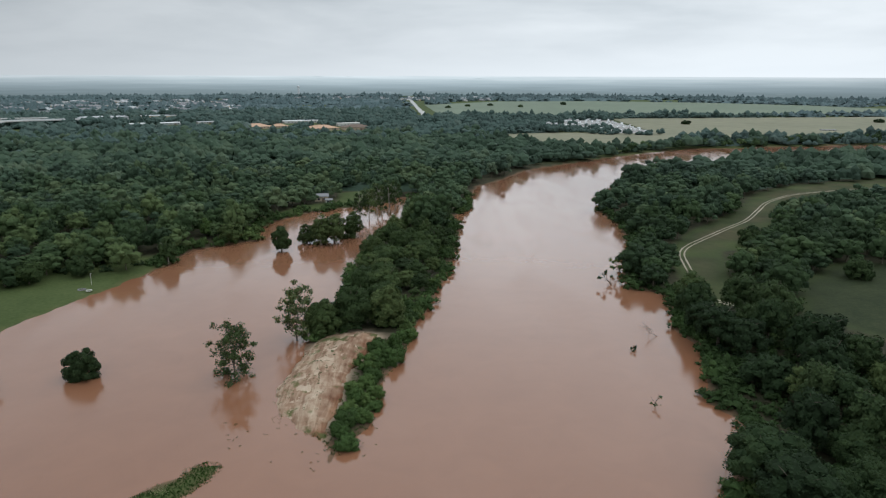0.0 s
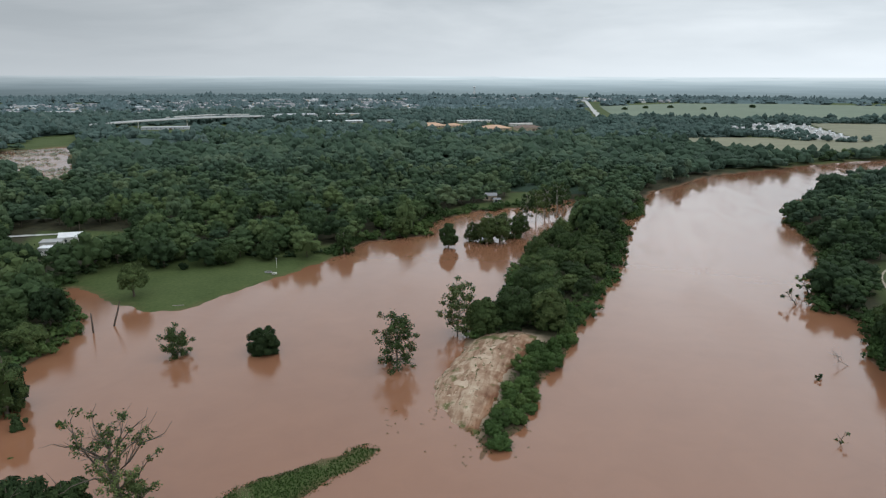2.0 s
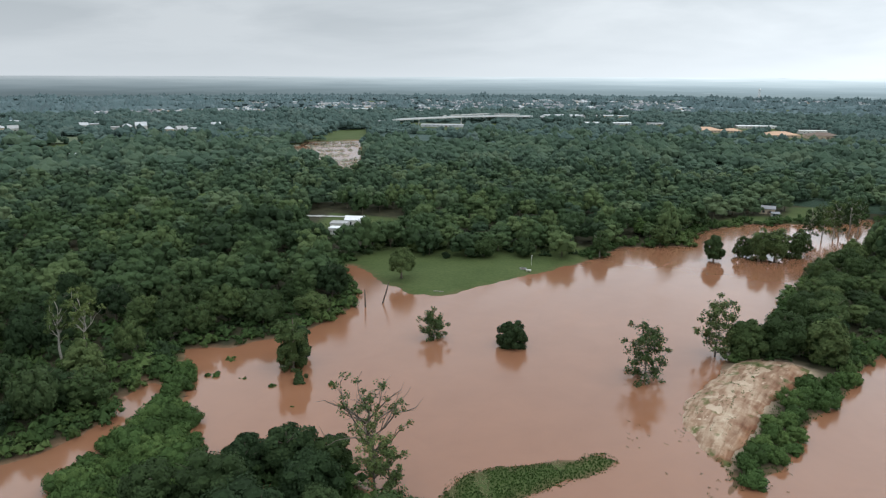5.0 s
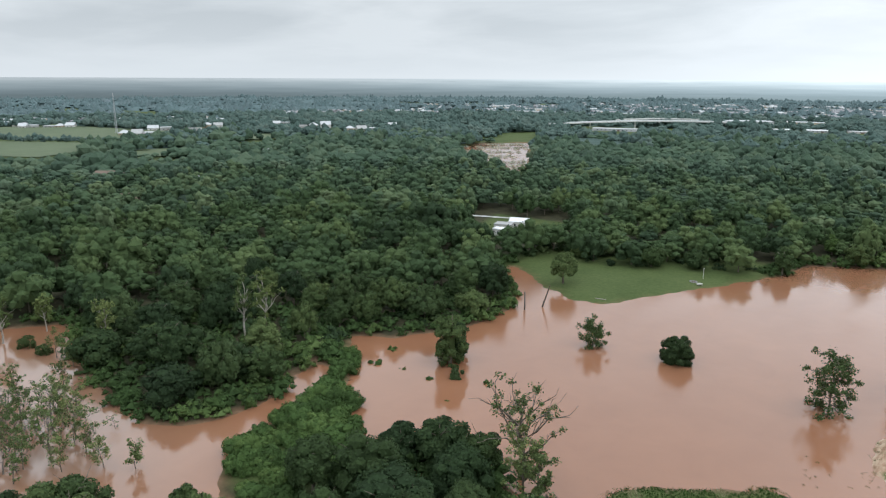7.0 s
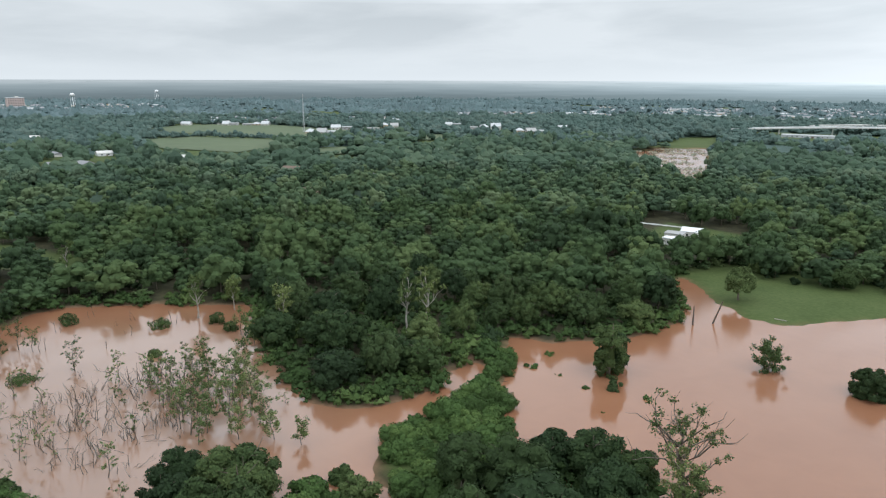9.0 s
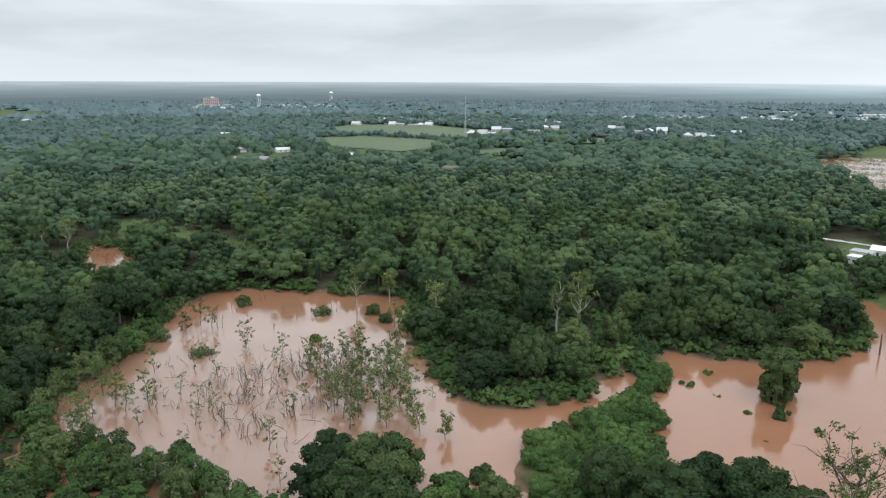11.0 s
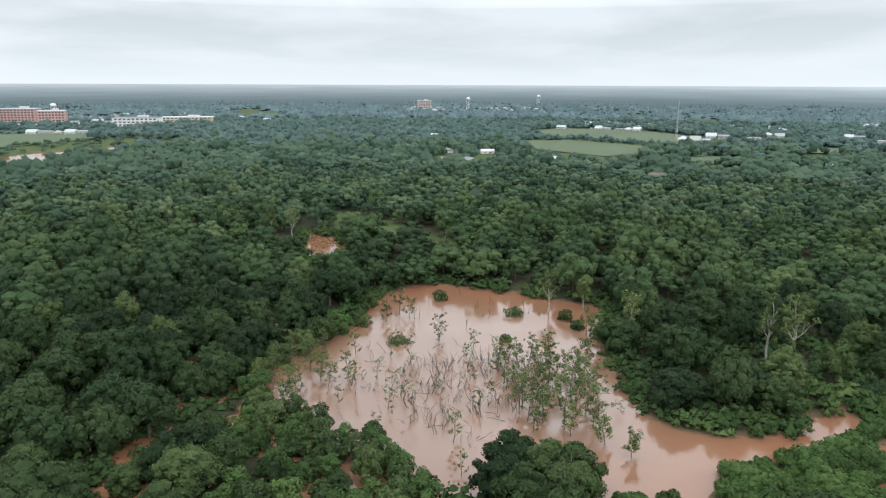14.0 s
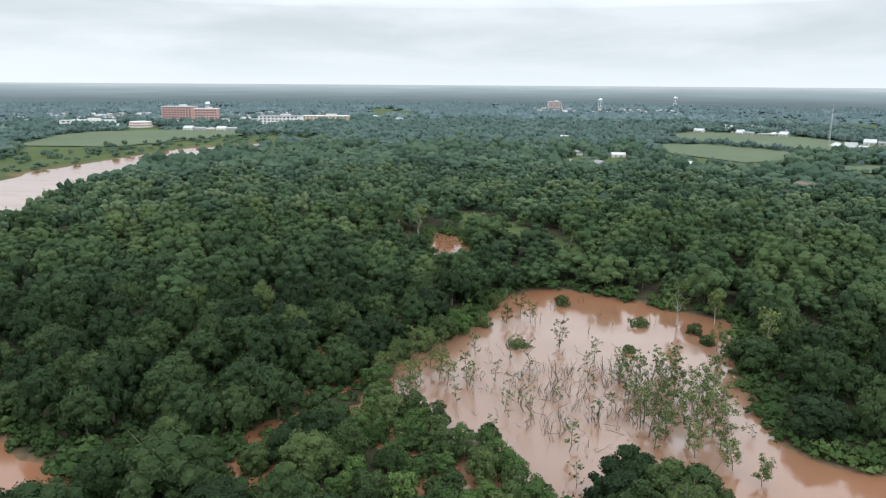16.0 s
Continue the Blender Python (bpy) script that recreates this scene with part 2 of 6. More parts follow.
SOUTH_WATER = [(-119, -126), (-116, -119), (-111, -103), (-104, -95), (-80, -110), (-90, -170), (-125, -150)]
WEST_RIVER = [(-300, -470), (-318, -322), (-365, -340), (-438, -374), (-545, -405), (-630, -415), (-740, -420), (-850, -375), (-950, -380), (-960, -400), (-860, -430), (-746, -498),
              (-625, -487), (-569, -487), (-517, -484), (-468, -472), (-400, -500)]
PALE_POND = [(-610, 547), (-620, 607), (-594, 656), (-516, 567), (-400, 442), (-412, 432), (-455, 475), (-480, 462)]
PONDLET = [(-366, -84), (-356, -70), (-330, -58), (-294, -48), (-288, -58), (-325, -78)]
POOL = [(-118, -58), (-118, -66), (-124, -72), (-130, -68), (-138, -62), (-146, -60), (-146, -53), (-138, -50), (-128, -56)]
SOUTH_POOL = [(-110, -84), (-112, -96), (-119, -94), (-118, -84)]
WATERS = (RIVER, LAGOON, LAGOON_WEST, CHANNEL, POND, SOUTH_WATER, WEST_RIVER, PALE_POND, PONDLET, POOL, SOUTH_POOL)
SPIT = [(-69, 96), (-71.5, 105), (-70.5, 109), (-66.5, 113.6), (-60.7, 119), (-57.5, 122.8), (-53.6, 125.5), (-53.2, 129.6), (-50.2, 133), (-46, 131.2), (-46.8, 126.4), (-49.6, 121), (-53, 114.4), (-56.5, 106), (-59.5, 97)]
# open ground
LAWN = [(-119, 276), (-128, 289), (-151, 282), (-160, 266), (-177, 254), (-195, 256), (-206, 224), (-196, 212), (-170, 198), (-150, 192), (-130, 220)]
GRASS_PATH = [(-436, -103), (-410, -66), (-386, -36), (-342, -4), (-300, 4), (-296, -8), (-325, -22), (-346, -44), (-372, -72)]
LAWN_CORE = [(-126, 270), (-150, 270), (-160, 254), (-178, 244), (-196, 242), (-206, 222), (-196, 210), (-170, 196), (-150, 190), (-128, 220)]
CLEARING = [(106, 316), (128, 352), (176, 409), (213, 470), (254, 508), (346, 543), (420, 560), (420, 500), (301, 469), (244, 450), (176, 367), (150, 316), (128, 312), (112, 261), (106, 234), (94, 232), (96, 277)]
RIGHT_FIELD = [(300, 330), (190, 288), (168, 290), (136, 256), (122, 222), (139, 200), (260, 190)]
SANDBAR = [(-27, 142), (-34, 145), (-42, 150), (-44, 168), (-41, 190), (-37, 205), (-26, 208), (-18, 204), (-21, 190), (-25, 176), (-25, 158)]
RIDGE = [(-176, 116), (-159, 106), (-142, 91), (-128, 86), (-119, 80), (-112, 74), (-108, 62), (-106, 50), (-126, 50), (-134, 57), (-139, 65), (-142, 77), (-149, 87), (-160, 98), (-168, 106)]
STRIP_TIP = [(-22, 133), (-27, 142), (-25, 160), (-24, 178), (-20, 196), (-16, 206), (-9, 206), (-9, 195), (-13, 182), (-14, 164), (-16, 143)]
STRIP = [(-40, 200), (-45, 204), (-38, 234), (-39, 281), (-37, 326), (-26, 371), (-17, 417), (-15, 480), (20, 490), (20, 462), (15, 412), (9, 344), (5, 305), (1, 273), (-4, 243), (-10, 206), (-24, 206)]
MEADOW = [(-640, 612), (-713, 742), (-692, 789), (-640, 729), (-586, 650)]
FAR_BANK = [(-330, -520), (-468, -478), (-569, -490), (-746, -500), (-860, -432), (-960, -400), (-990, -500), (-900, -560), (-740, -590), (-500, -640), (-330, -640)]
HOUSE_YARD = [(-40, 432), (-58, 424), (-84, 408), (-96, 384), (-104, 388), (-86, 424), (-68, 436), (-70, 468), (-57, 478), (-42, 452)]
WHITE_YARD = [(-225, 245), (-210, 262), (-240, 300), (-285, 290), (-270, 262), (-245, 248)]
HAY_FIELD = [(-966, 51), (-1021, 122), (-901, 231), (-814, 202), (-769, 148), (-848, 82)]
FAR_HAY_FIELD = [(-1168, 83), (-1279, 163), (-1220, 294), (-996, 375), (-950, 275), (-1038, 154)]
SMALL_FIELD = [(-762, 220), (-783, 267), (-758, 320), (-712, 268), (-701, 214)]
CORNER_FIELD = [(-855, 370), (-905, 444), (-891, 473), (-815, 416)]
NORTH_PASTURE = [(-52, 1867), (159, 2117), (442, 2185), (751, 2078), (980, 1900), (1100, 1650), (933, 1495), (505, 1400), (334, 1425), (233, 1362), (-6, 1384)]
DRY_PASTURE = [(305, 1300), (1000, 1400), (900, 1000), (589, 930), (460, 925), (298, 885), (230, 800), (160, 775), (57, 943), (168, 975), (295, 985)]
HOSPITAL_FIELD = [(-893, -778), (-973, -774), (-1081, -628), (-977, -521), (-857, -549), (-741, -575), (-720, -700)]
PARK = [(140, 1120), (219, 1240), (291, 1240), (292, 975), (245, 965)]
FIELDS = {"hay field": HAY_FIELD, "far hay field": FAR_HAY_FIELD, "small field": SMALL_FIELD, "corner field": CORNER_FIELD, "north pasture": NORTH_PASTURE, "dry pasture": DRY_PASTURE, "hospital field": HOSPITAL_FIELD}


def inside(poly, x, y):
    """Whether the points lie in a polygon."""
    r = np.zeros(x.shape, bool)
    for (x1, y1), (x2, y2) in zip(poly, poly[1:] + poly[:1]):
        if y1 != y2:
            r ^= ((y1 > y) != (y2 > y)) & (x < (x2 - x1) * (y - y1) / (y2 - y1) + x1)
    return r


def depth_in(poly, x, y):
    """Metres from a polygon's edge, positive inside."""
    d = np.full(x.shape, 1e9)
    for (x1, y1), (x2, y2) in zip(poly, poly[1:] + poly[:1]):
        dx, dy = x2 - x1, y2 - y1
        t = np.clip(((x - x1) * dx + (y - y1) * dy) / (dx * dx + dy * dy + 1e-9), 0, 1)
        d = np.minimum(d, np.hypot(x - x1 - t * dx, y - y1 - t * dy))
    return np.where(inside(poly, x, y), d, -d)


def ripple(x, y, size, seed=0):
    """Smooth noise of about -1 to 1, from a few rotated waves."""
    r, rng = np.zeros(np.shape(x)), np.random.default_rng(seed)
    for _ in range(7):
        a, p, k = rng.uniform(0, 6.28), rng.uniform(0, 6.28), rng.uniform(0.6, 1.7) * 6.28 / size
        r = r + np.sin((x * math.cos(a) + y * math.sin(a)) * k + p)
    return r / 3.2


def shore(x, y):
    """Metres from the waterline, positive on land."""
    d = np.full(np.shape(x), -1e9)
    for poly in WATERS:
        d = np.maximum(d, depth_in(poly, x, y))
    d = np.maximum(-d, depth_in(SPIT, x, y))
    return d + 1.1 * ripple(x, y, 17, 3) + 0.6 * ripple(x, y, 6, 4)


def ground_height(x, y, s=None):
    s = shore(x, y) if s is None else s
    z = np.where(s > 0, 1.5 * (1 - np.exp(-np.maximum(s, 0) / 9)), np.maximum(s * 0.25, -2.5))
    z = z + np.where(s > 0, np.clip(s / 12, 0, 1) * (0.25 * ripple(x, y, 60, 5) + 0.1), 0)
    wet = np.clip(1 - np.hypot(x + 190, (y + 75) * 1.3) / 95, 0, 1)
    z = np.where((s > 0) & (wet > 0), z - wet * (1.9 + 1.4 * ripple(x, y, 26, 6)), z)
    spit = depth_in(SPIT, x, y)
    z = np.where(spit > -2, np.minimum(z, 0.35), z)
    bar = depth_in(SANDBAR, x, y)
    return np.where(bar > 0, z + np.clip(bar / 8, 0, 1) * (1.6 + 0.5 * ripple(x, y, 9, 8)), z)


def mesh_object(name, verts, faces, mats, index=None, smooth=False, parent=None, normals=None):
    """One mesh object from arrays; faces of three or four corners."""
    me = bpy.data.meshes.new(name)
    verts, faces = np.asarray(verts, np.float32), np.asarray(faces, np.int32)
    me.vertices.add(len(verts))
    me.vertices.foreach_set("co", verts.ravel())
    k = faces.shape[1]
    me.loops.add(faces.size)
    me.loops.foreach_set("vertex_index", faces.ravel())
    me.polygons.add(len(faces))
    me.polygons.foreach_set("loop_start", np.arange(0, faces.size, k, dtype=np.int32))
    me.polygons.foreach_set("use_smooth", np.full(len(faces), smooth))
    for m in mats if isinstance(mats, (list, tuple)) else [mats]:
        me.materials.append(m)
    if index is not None:
        me.polygons.foreach_set("material_index", np.asarray(index, np.int32))
    me.update(calc_edges=True)
    me.validate()
    if normals is not None:
        me.attributes.new("custom_normal", "FLOAT_VECTOR", "POINT").data.foreach_set("vector", np.asarray(normals, np.float32).ravel())
        me.update()
    ob = new(name, me)
    if parent:
        ob.parent = parent
    return ob


def attribute(ob, name, values):
    a = ob.data.attributes.new(name, "FLOAT", "POINT")
    a.data.foreach_set("value", np.asarray(values, np.float32))


def lines(lo, hi, fine, end, grow=1.09):
    """Grid lines: even between lo and hi, wider and wider out to +-end."""
    a = list(np.arange(lo, hi + fine / 2, fine))
    for way in (-1, 1):
        p, step = (lo if way < 0 else hi), fine
        while abs(p) < end:
            step = min(step * grow, 160)
            p += way * step
            a.append(p)
    return np.array(sorted(a))


# ---- ground and water ----
gx, gy = np.meshgrid(lines(-285, 125, 3.0, 4300, 1.06), lines(-125, 465, 3.0, 4300, 1.06), indexing="ij")
s = shore(gx, gy)
gz = ground_height(gx, gy, s)
ids = np.arange(gx.size).reshape(gx.shape)
quads = np.stack([ids[:-1, :-1], ids[1:, :-1], ids[1:, 1:], ids[:-1, 1:]], -1).reshape(-1, 4)
ground = mesh_object("ground", np.stack([gx, gy, gz], -1).reshape(-1, 3), quads, GROUND, smooth=True)
tagged(ground, "low green river plain of woodland floor and turf", "ground", kind="structure")
soft_in = lambda poly, w=3.0: np.clip(depth_in(poly, gx, gy) / w + 0.5, 0, 1)
turf = np.max([soft_in(p) for p in (FAR_BANK, GRASS_PATH, LAWN, CLEARING, RIGHT_FIELD, SPIT, RIDGE, MEADOW, HOUSE_YARD, WHITE_YARD)], 0)
turf = np.maximum(turf, np.clip((np.hypot(gx, gy) - 620) / 130, 0, 1))
turf = np.maximum(turf, np.clip(depth_in(LAWN, gx, gy) / 8 + 1.8, 0, 1) * np.clip(depth_in(LAWN, gx, gy) + 14, 0, 1))
sand = soft_in(SANDBAR, 4.0)
mud = np.clip(1 - s / 2.2, 0, 1) * (1 - np.clip(soft_in(LAWN, 8.0) + soft_in(SPIT, 4.0), 0, 1) * 0.8)
dry = np.clip(depth_in(CLEARING, gx, gy) / 9 - 0.2, 0, 0.8) * np.clip(0.6 + 0.6 * ripple(gx, gy, 45, 12), 0, 1)
# covers real weeds and ground darkened to imitate vignetting
weeds = np.maximum(soft_in(RIGHT_FIELD, 8.0), 0.75 * soft_in(CLEARING, 6.0) * np.clip(0.75 - 0.6 * ripple(gx, gy, 38, 25), 0, 1))
for key, v in (("dry", dry), ("weeds", weeds), ("turf", turf), ("sand", sand), ("mud", mud)):
    attribute(ground, key, v.ravel())
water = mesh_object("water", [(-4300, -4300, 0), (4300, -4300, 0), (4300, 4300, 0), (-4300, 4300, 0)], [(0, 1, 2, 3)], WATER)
tagged(water, "brown silty flood water of a wide slow river", "water", kind="structure")


def patch(name, poly, mat, z, label, category="field"):
    """A flat sheet of land with its corners on the plan."""
    bm = bmesh.new()
    f = bm.faces.new([bm.verts.new((x, y, z)) for x, y in poly])
    if f.normal.z < 0:
        f.normal_flip()
    bmesh.ops.triangulate(bm, faces=bm.faces[:])
    me = bpy.data.meshes.new(name)
    bm.to_mesh(me)
    bm.free()
    me.materials.append(mat)
    return tagged(new(name, me), label, category, kind="structure")


# far grass greyed and paled in the base colour to stand in for haze
HAY = two_tone("hay", (0.060, 0.084, 0.042), (0.090, 0.114, 0.060), 0.06, 0.008)
DRY = two_tone("haze-paled dry pasture grass", (0.135, 0.140, 0.088), (0.215, 0.205, 0.135), 0.05, 0.006)
PASTURE = two_tone("haze-paled pasture grass", (0.105, 0.140, 0.095), (0.150, 0.185, 0.130), 0.04, 0.005)
for key, poly in FIELDS.items():
    patch("field", poly, DRY if "dry" in key else PASTURE if "north" in key else HAY, 2.6, "dry yellow-green pasture" if "dry" in key else "mown green " + key)


# ---- trees ----
def ico(level):
    bm = bmesh.new()
    bmesh.ops.create_icosphere(bm, subdivisions=level, radius=1)
    v = np.array([p.co[:] for p in bm.verts])
    f = np.array([[p.index for p in q.verts] for q in bm.faces])
    bm.free()
    return v, f


ICO1, ICO2 = ico(1), ico(2)


def unit(rng, n):
    v = rng.normal(size=(n, 3))
    return v / np.linalg.norm(v, axis=1, keepdims=True)


def shards(rng, at, normal, size):
    """Leaf sprays: one crooked three-cornered blade at each place, facing about along the normal."""
    n = len(at)
    nn = normal + 0.55 * rng.normal(size=(n, 3))
    nn /= np.linalg.norm(nn, axis=1, keepdims=True)
    u = np.cross(nn, unit(rng, n))
    u /= np.linalg.norm(u, axis=1, keepdims=True) + 1e-9
    w = np.cross(nn, u)
    a0 = rng.uniform(0, 6.28, n)
    k = size * rng.uniform(0.6, 1.35, (n, 1))
    v = []
    for i in range(3):
        a = (a0 + i * 2.094 + rng.uniform(-0.4, 0.4, n))[:, None]
        v.append(at + (u * np.cos(a) + w * np.sin(a)) * k * rng.uniform(0.75, 1.2, (n, 1)))
    return np.stack(v, 1).reshape(-1, 3), np.arange(3 * n).reshape(n, 3)


def crown(rng, radius, low, high, lumps, leaves, leaf, core=ICO1, open_=0.0, lump=0.27, cores=True, drop=1.6):
    """A domed crown of billows between two heights: leaf sprays on rounded lumps set close over a dome. Returns corners and triangles."""
    mid, half = low + 0.40 * (high - low), 0.60 * (high - low)
    i = np.arange(lumps) + 0.5
    zc = 1 - drop * i / lumps
    az = i * 2.39996 + rng.uniform(0, 6.28) + rng.normal(0, 0.25, lumps)
    rr = np.sqrt(np.maximum(1 - zc**2, 0))
    d = np.stack([rr * np.cos(az), rr * np.sin(az), zc], -1)
    # the dome is lopsided: broad boughs swell it and others fall short
    bough = unit(rng, 4) * [1, 1, 0.4]
    swell = 1 + 0.24 * np.max(np.clip(d @ bough.T, 0, 1) ** 3, 1) - 0.12
    reach = rng.uniform(0.60 - 0.12 * open_, 0.88, (lumps, 1)) * swell[:, None]
    at = d * reach * [radius, radius, half * 0.92] + [0, 0, mid]
    at[:, 2] += rng.normal(0, 0.05, lumps) * half
    size = rng.uniform(0.68, 1.28, lumps) * lump * radius
    at = np.concatenate([[[0, 0, mid]], at])
    size = np.concatenate([[0.66 * radius * (1 - open_)], size])
    tall = np.minimum(size * 0.86, half * 0.8)
    tall[0] = half * 0.70
    V, F, N, k = [], [], [], 0
    share = size[1:] ** 2 / (size[1:] ** 2).sum()
    for j, (c, r, h, part_) in enumerate(zip(at, size, tall, np.concatenate([[0], share]))):
        cv, cf = core if cores or not j else (np.zeros((0, 3)), np.zeros((0, 3), int))
        wob = 1 + 0.10 * rng.normal(size=(len(cv), 1))
        V.append(cv * [r, r, h] * (0.84 if leaves else 1.0) * (1 - 0.6 * open_) * wob + c)
        F.append(cf + k)
        N.append(cv)
        k += len(cv)
        n = int(leaves * part_)
        if n < 2:
            continue
        outward = (c - [0, 0, mid]) / np.linalg.norm(c - [0, 0, mid] + 1e-6)
        q = unit(rng, n) + 0.5 * outward + [0, 0, 0.25]
        q /= np.linalg.norm(q, axis=1, keepdims=True)
        sv, sf = shards(rng, c + q * [r, r, h] * rng.uniform(0.80, 1.16 + 0.35 * open_, (n, 1)), q + 0.3 * outward + [0, 0, 0.2], leaf)
        V.append(sv)
        F.append(sf + k)
        # the leaves of a billow take the light as its rounded outside does
        N.append(np.repeat(0.85 * q + 0.30 * outward + 0.34 * rng.normal(size=(n, 3)), 3, 0))
        k += len(sv)
    N = np.concatenate(N)
    return np.concatenate(V), np.concatenate(F), N / (np.linalg.norm(N, axis=1, keepdims=True) + 1e-9)


def tube(points, radii, sides=6):
    """A tapered limb through points."""
    pts = [Vector(p) for p in points]
    V, F = [], []
    for i, (p, r) in enumerate(zip(pts, radii)):
        t = (pts[min(i + 1, len(pts) - 1)] - pts[max(i - 1, 0)]).normalized()
        u = t.orthogonal().normalized()
        w = t.cross(u)
        for k in range(sides):
            a = 6.2832 * k / sides
            V.append(p + (u * math.cos(a) + w * math.sin(a)) * r)
    for i in range(len(pts) - 1):
        for k in range(sides):
            a, b_ = i * sides + k, i * sides + (k + 1) % sides
            F += [(a, b_, b_ + sides), (a, b_ + sides, a + sides)]
    return np.array([v[:] for v in V]), np.array(F)


def joined(pieces):
    V, F, k = [], [], 0
    for v, f in pieces:
        V.append(v)
        F.append(np.asarray(f) + k)
        k += len(v)
    return np.concatenate(V), np.concatenate(F)


def limbs(rng, height, girth, reach, count, start=0.35, sides=6, bend=0.05):
    """A tapered trunk with boughs."""
    mid = [rng.normal(0, bend) * height, rng.normal(0, bend) * height]
    trunk = [(0, 0, -1.5), (mid[0] * 0.4, mid[1] * 0.4, height * 0.35), (mid[0], mid[1], height * 0.7), (mid[0] * 1.2, mid[1] * 1.2, height)]
    out = [tube(trunk, [girth * 1.25, girth * 0.9, girth * 0.55, girth * 0.12], sides)]
    for i in range(count):
        h = height * rng.uniform(start, 0.8)
        a = i * 2.4 + rng.uniform(-0.5, 0.5)
        r = reach * rng.uniform(0.55, 1.0)
        b0 = Vector((mid[0] * h / height * 1.2, mid[1] * h / height * 1.2, h))
        b1 = b0 + Vector((math.cos(a) * r * 0.5, math.sin(a) * r * 0.5, r * 0.35))
        b2 = b0 + Vector((math.cos(a + 0.2) * r, math.sin(a + 0.2) * r, r * rng.uniform(0.5, 0.95)))
        out.append(tube([b0, b1, b2], [girth * 0.42, girth * 0.26, girth * 0.06], max(4, sides - 2)))
    return joined(out)


def make_tree(name, rng, radius, low, high, lumps, leaves, leaf, mat, label, group="", bark=None, open_=0.0, category="tree", lump=0.27, drop=1.6):
    root = tagged(new(name), label, category, group)
    bv, bf = limbs(rng, high * 0.86, 0.028 * high, radius * 0.8, 6)
    mesh_object("trunk", bv, bf, bark or BARK, smooth=True, parent=root)
    cv, cf, cn = crown(rng, radius, low, high, lumps, leaves, leaf, open_=open_, lump=lump, cores=open_ < 0.1, drop=drop)
    mesh_object("crown", cv, cf, mat, parent=root, normals=cn)
    return root


rng = np.random.default_rng(11)


def scattered(x0, x1, y0, y1, step, seed, keep):
    """Places on a jittered grid where keep(x, y) holds."""
    r = np.random.default_rng(seed)
    x, y = np.meshgrid(np.arange(x0, x1, step), np.arange(y0, y1, step), indexing="ij")
    x = (x + r.uniform(-0.46, 0.46, x.shape) * step).ravel()
    y = (y + r.uniform(-0.46, 0.46, y.shape) * step).ravel()
    k = keep(x, y)
    return np.stack([x[k], y[k]], -1)


# buildings: place, width, depth, height, turn, walls, roof, roof shape
WAREHOUSES = [(-1232, 228, 27, 18, 7, 66, "far_white", "far_white", "gable"), (-1214, 268, 46, 18, 6, 64, "far_white", "far_white", "gable"), (-997, 314, 50, 24, 6, 65, "far_white", "far_white", "low"),
              (-1063, 367, 36, 18, 7, 68, "far_white", "far_white", "gable"), (-1033, 405, 26, 16, 7, 62, "far_white", "far_white", "gable"), (-1069, 451, 32, 18, 9, 66, "far_white", "far_white", "gable"),
              (-1263, 161, 19, 14, 7, 66, "far_white", "far_white", "gable")]
SHEDS = [(-1051, 559, 28, 16, 8, 66, "far_white", "far_white", "gable"), (-970, 572, 56, 22, 9, 62, "far_white", "far_white", "gable"), (-888, 606, 52, 20, 6, 65, "far_white", "far_white", "low"),
         (-908, 679, 18, 12, 9, 66, "far_white", "far_white", "gable"), (560, 1027, 23, 8, 5, 2, "far_white", "far_white", "gable"), (-652, 333, 13, 9, 5, 65, "far_white", "far_white", "gable"),
         (-1049, -626, 92, 16, 8, 100, "far_white", "grey", "low"), (-1533, -514, 42, 16, 9, 101, "far_white", "far_white", "gable"), (-1475, -429, 26, 12, 6, 101, "far_white", "grey", "gable")]
HOMES = [(-700, 79, 15, 11, 6, 64, "white", "pale", "gable"), (-689, 92, 12, 10, 5, 40, "pale", "grey", "gable"), (-567, 154, 17, 11, 5.5, 50, "tan", "brown", "gable"),
         (-555, 166, 11, 9, 5, 80, "tan", "brown", "gable"), (-455, 133, 12, 9, 5, 64, "tan", "brown", "gable"), (-690, 1, 14, 10, 5, 30, "pale", "grey", "gable"),
         (-512, 207, 11, 8, 4.5, 64, "pale", "grey", "gable"), (-78, 440, 8.5, 6, 3.4, 12, "tan", "grey", "gable"), (-72, 432, 4, 3, 2.4, 20, "pale", "grey", "gable")]
COTTAGES = [(-812, -24, 14, 10, 5, 20, "pale", "grey", "gable"), (-690, -22, 13, 10, 5, 60, "tan", "grey", "gable"), (-520, 90, 12, 9, 5, 30, "pale", "brown", "gable"), (-470, 232, 12, 9, 5, 75, "tan", "grey", "gable"),
            (-1050, -55, 16, 11, 5.5, 80, "pale", "pale", "gable"), (-800, 20, 15, 10, 5.5, 100, "white", "pale", "gable"), (-690, 45, 13, 10, 5, 35, "pale", "grey", "gable"),
            (-470, 110, 12, 9, 5, 85, "tan", "brown", "gable")]
WHITE_HOUSE = [(-250, 272, 10, 7, 3.6, 30, "pale", "white", "gable"), (-242, 252, 11, 5, 3.2, 22, "pale", "white", "low"), (-252, 262, 9, 7, 3.0, 30, "pale", "far_grey", "low")]
STORES = [(-597, 1237, 80, 40, 9, 31, "far_white", "far_white", "low"), (-520, 1290, 60, 30, 8, 25, "tan", "far_white", "low"), (-433, 1124, 40, 20, 5, 30, "far_white", "white", "low"),
          (-480, 1100, 34, 18, 5, 34, "far_white", "white", "low"), (-385, 1148, 30, 16, 5, 30, "pale", "far_white", "low"), (-640, 900, 66, 18, 6, 30, "far_white", "far_white", "low")]
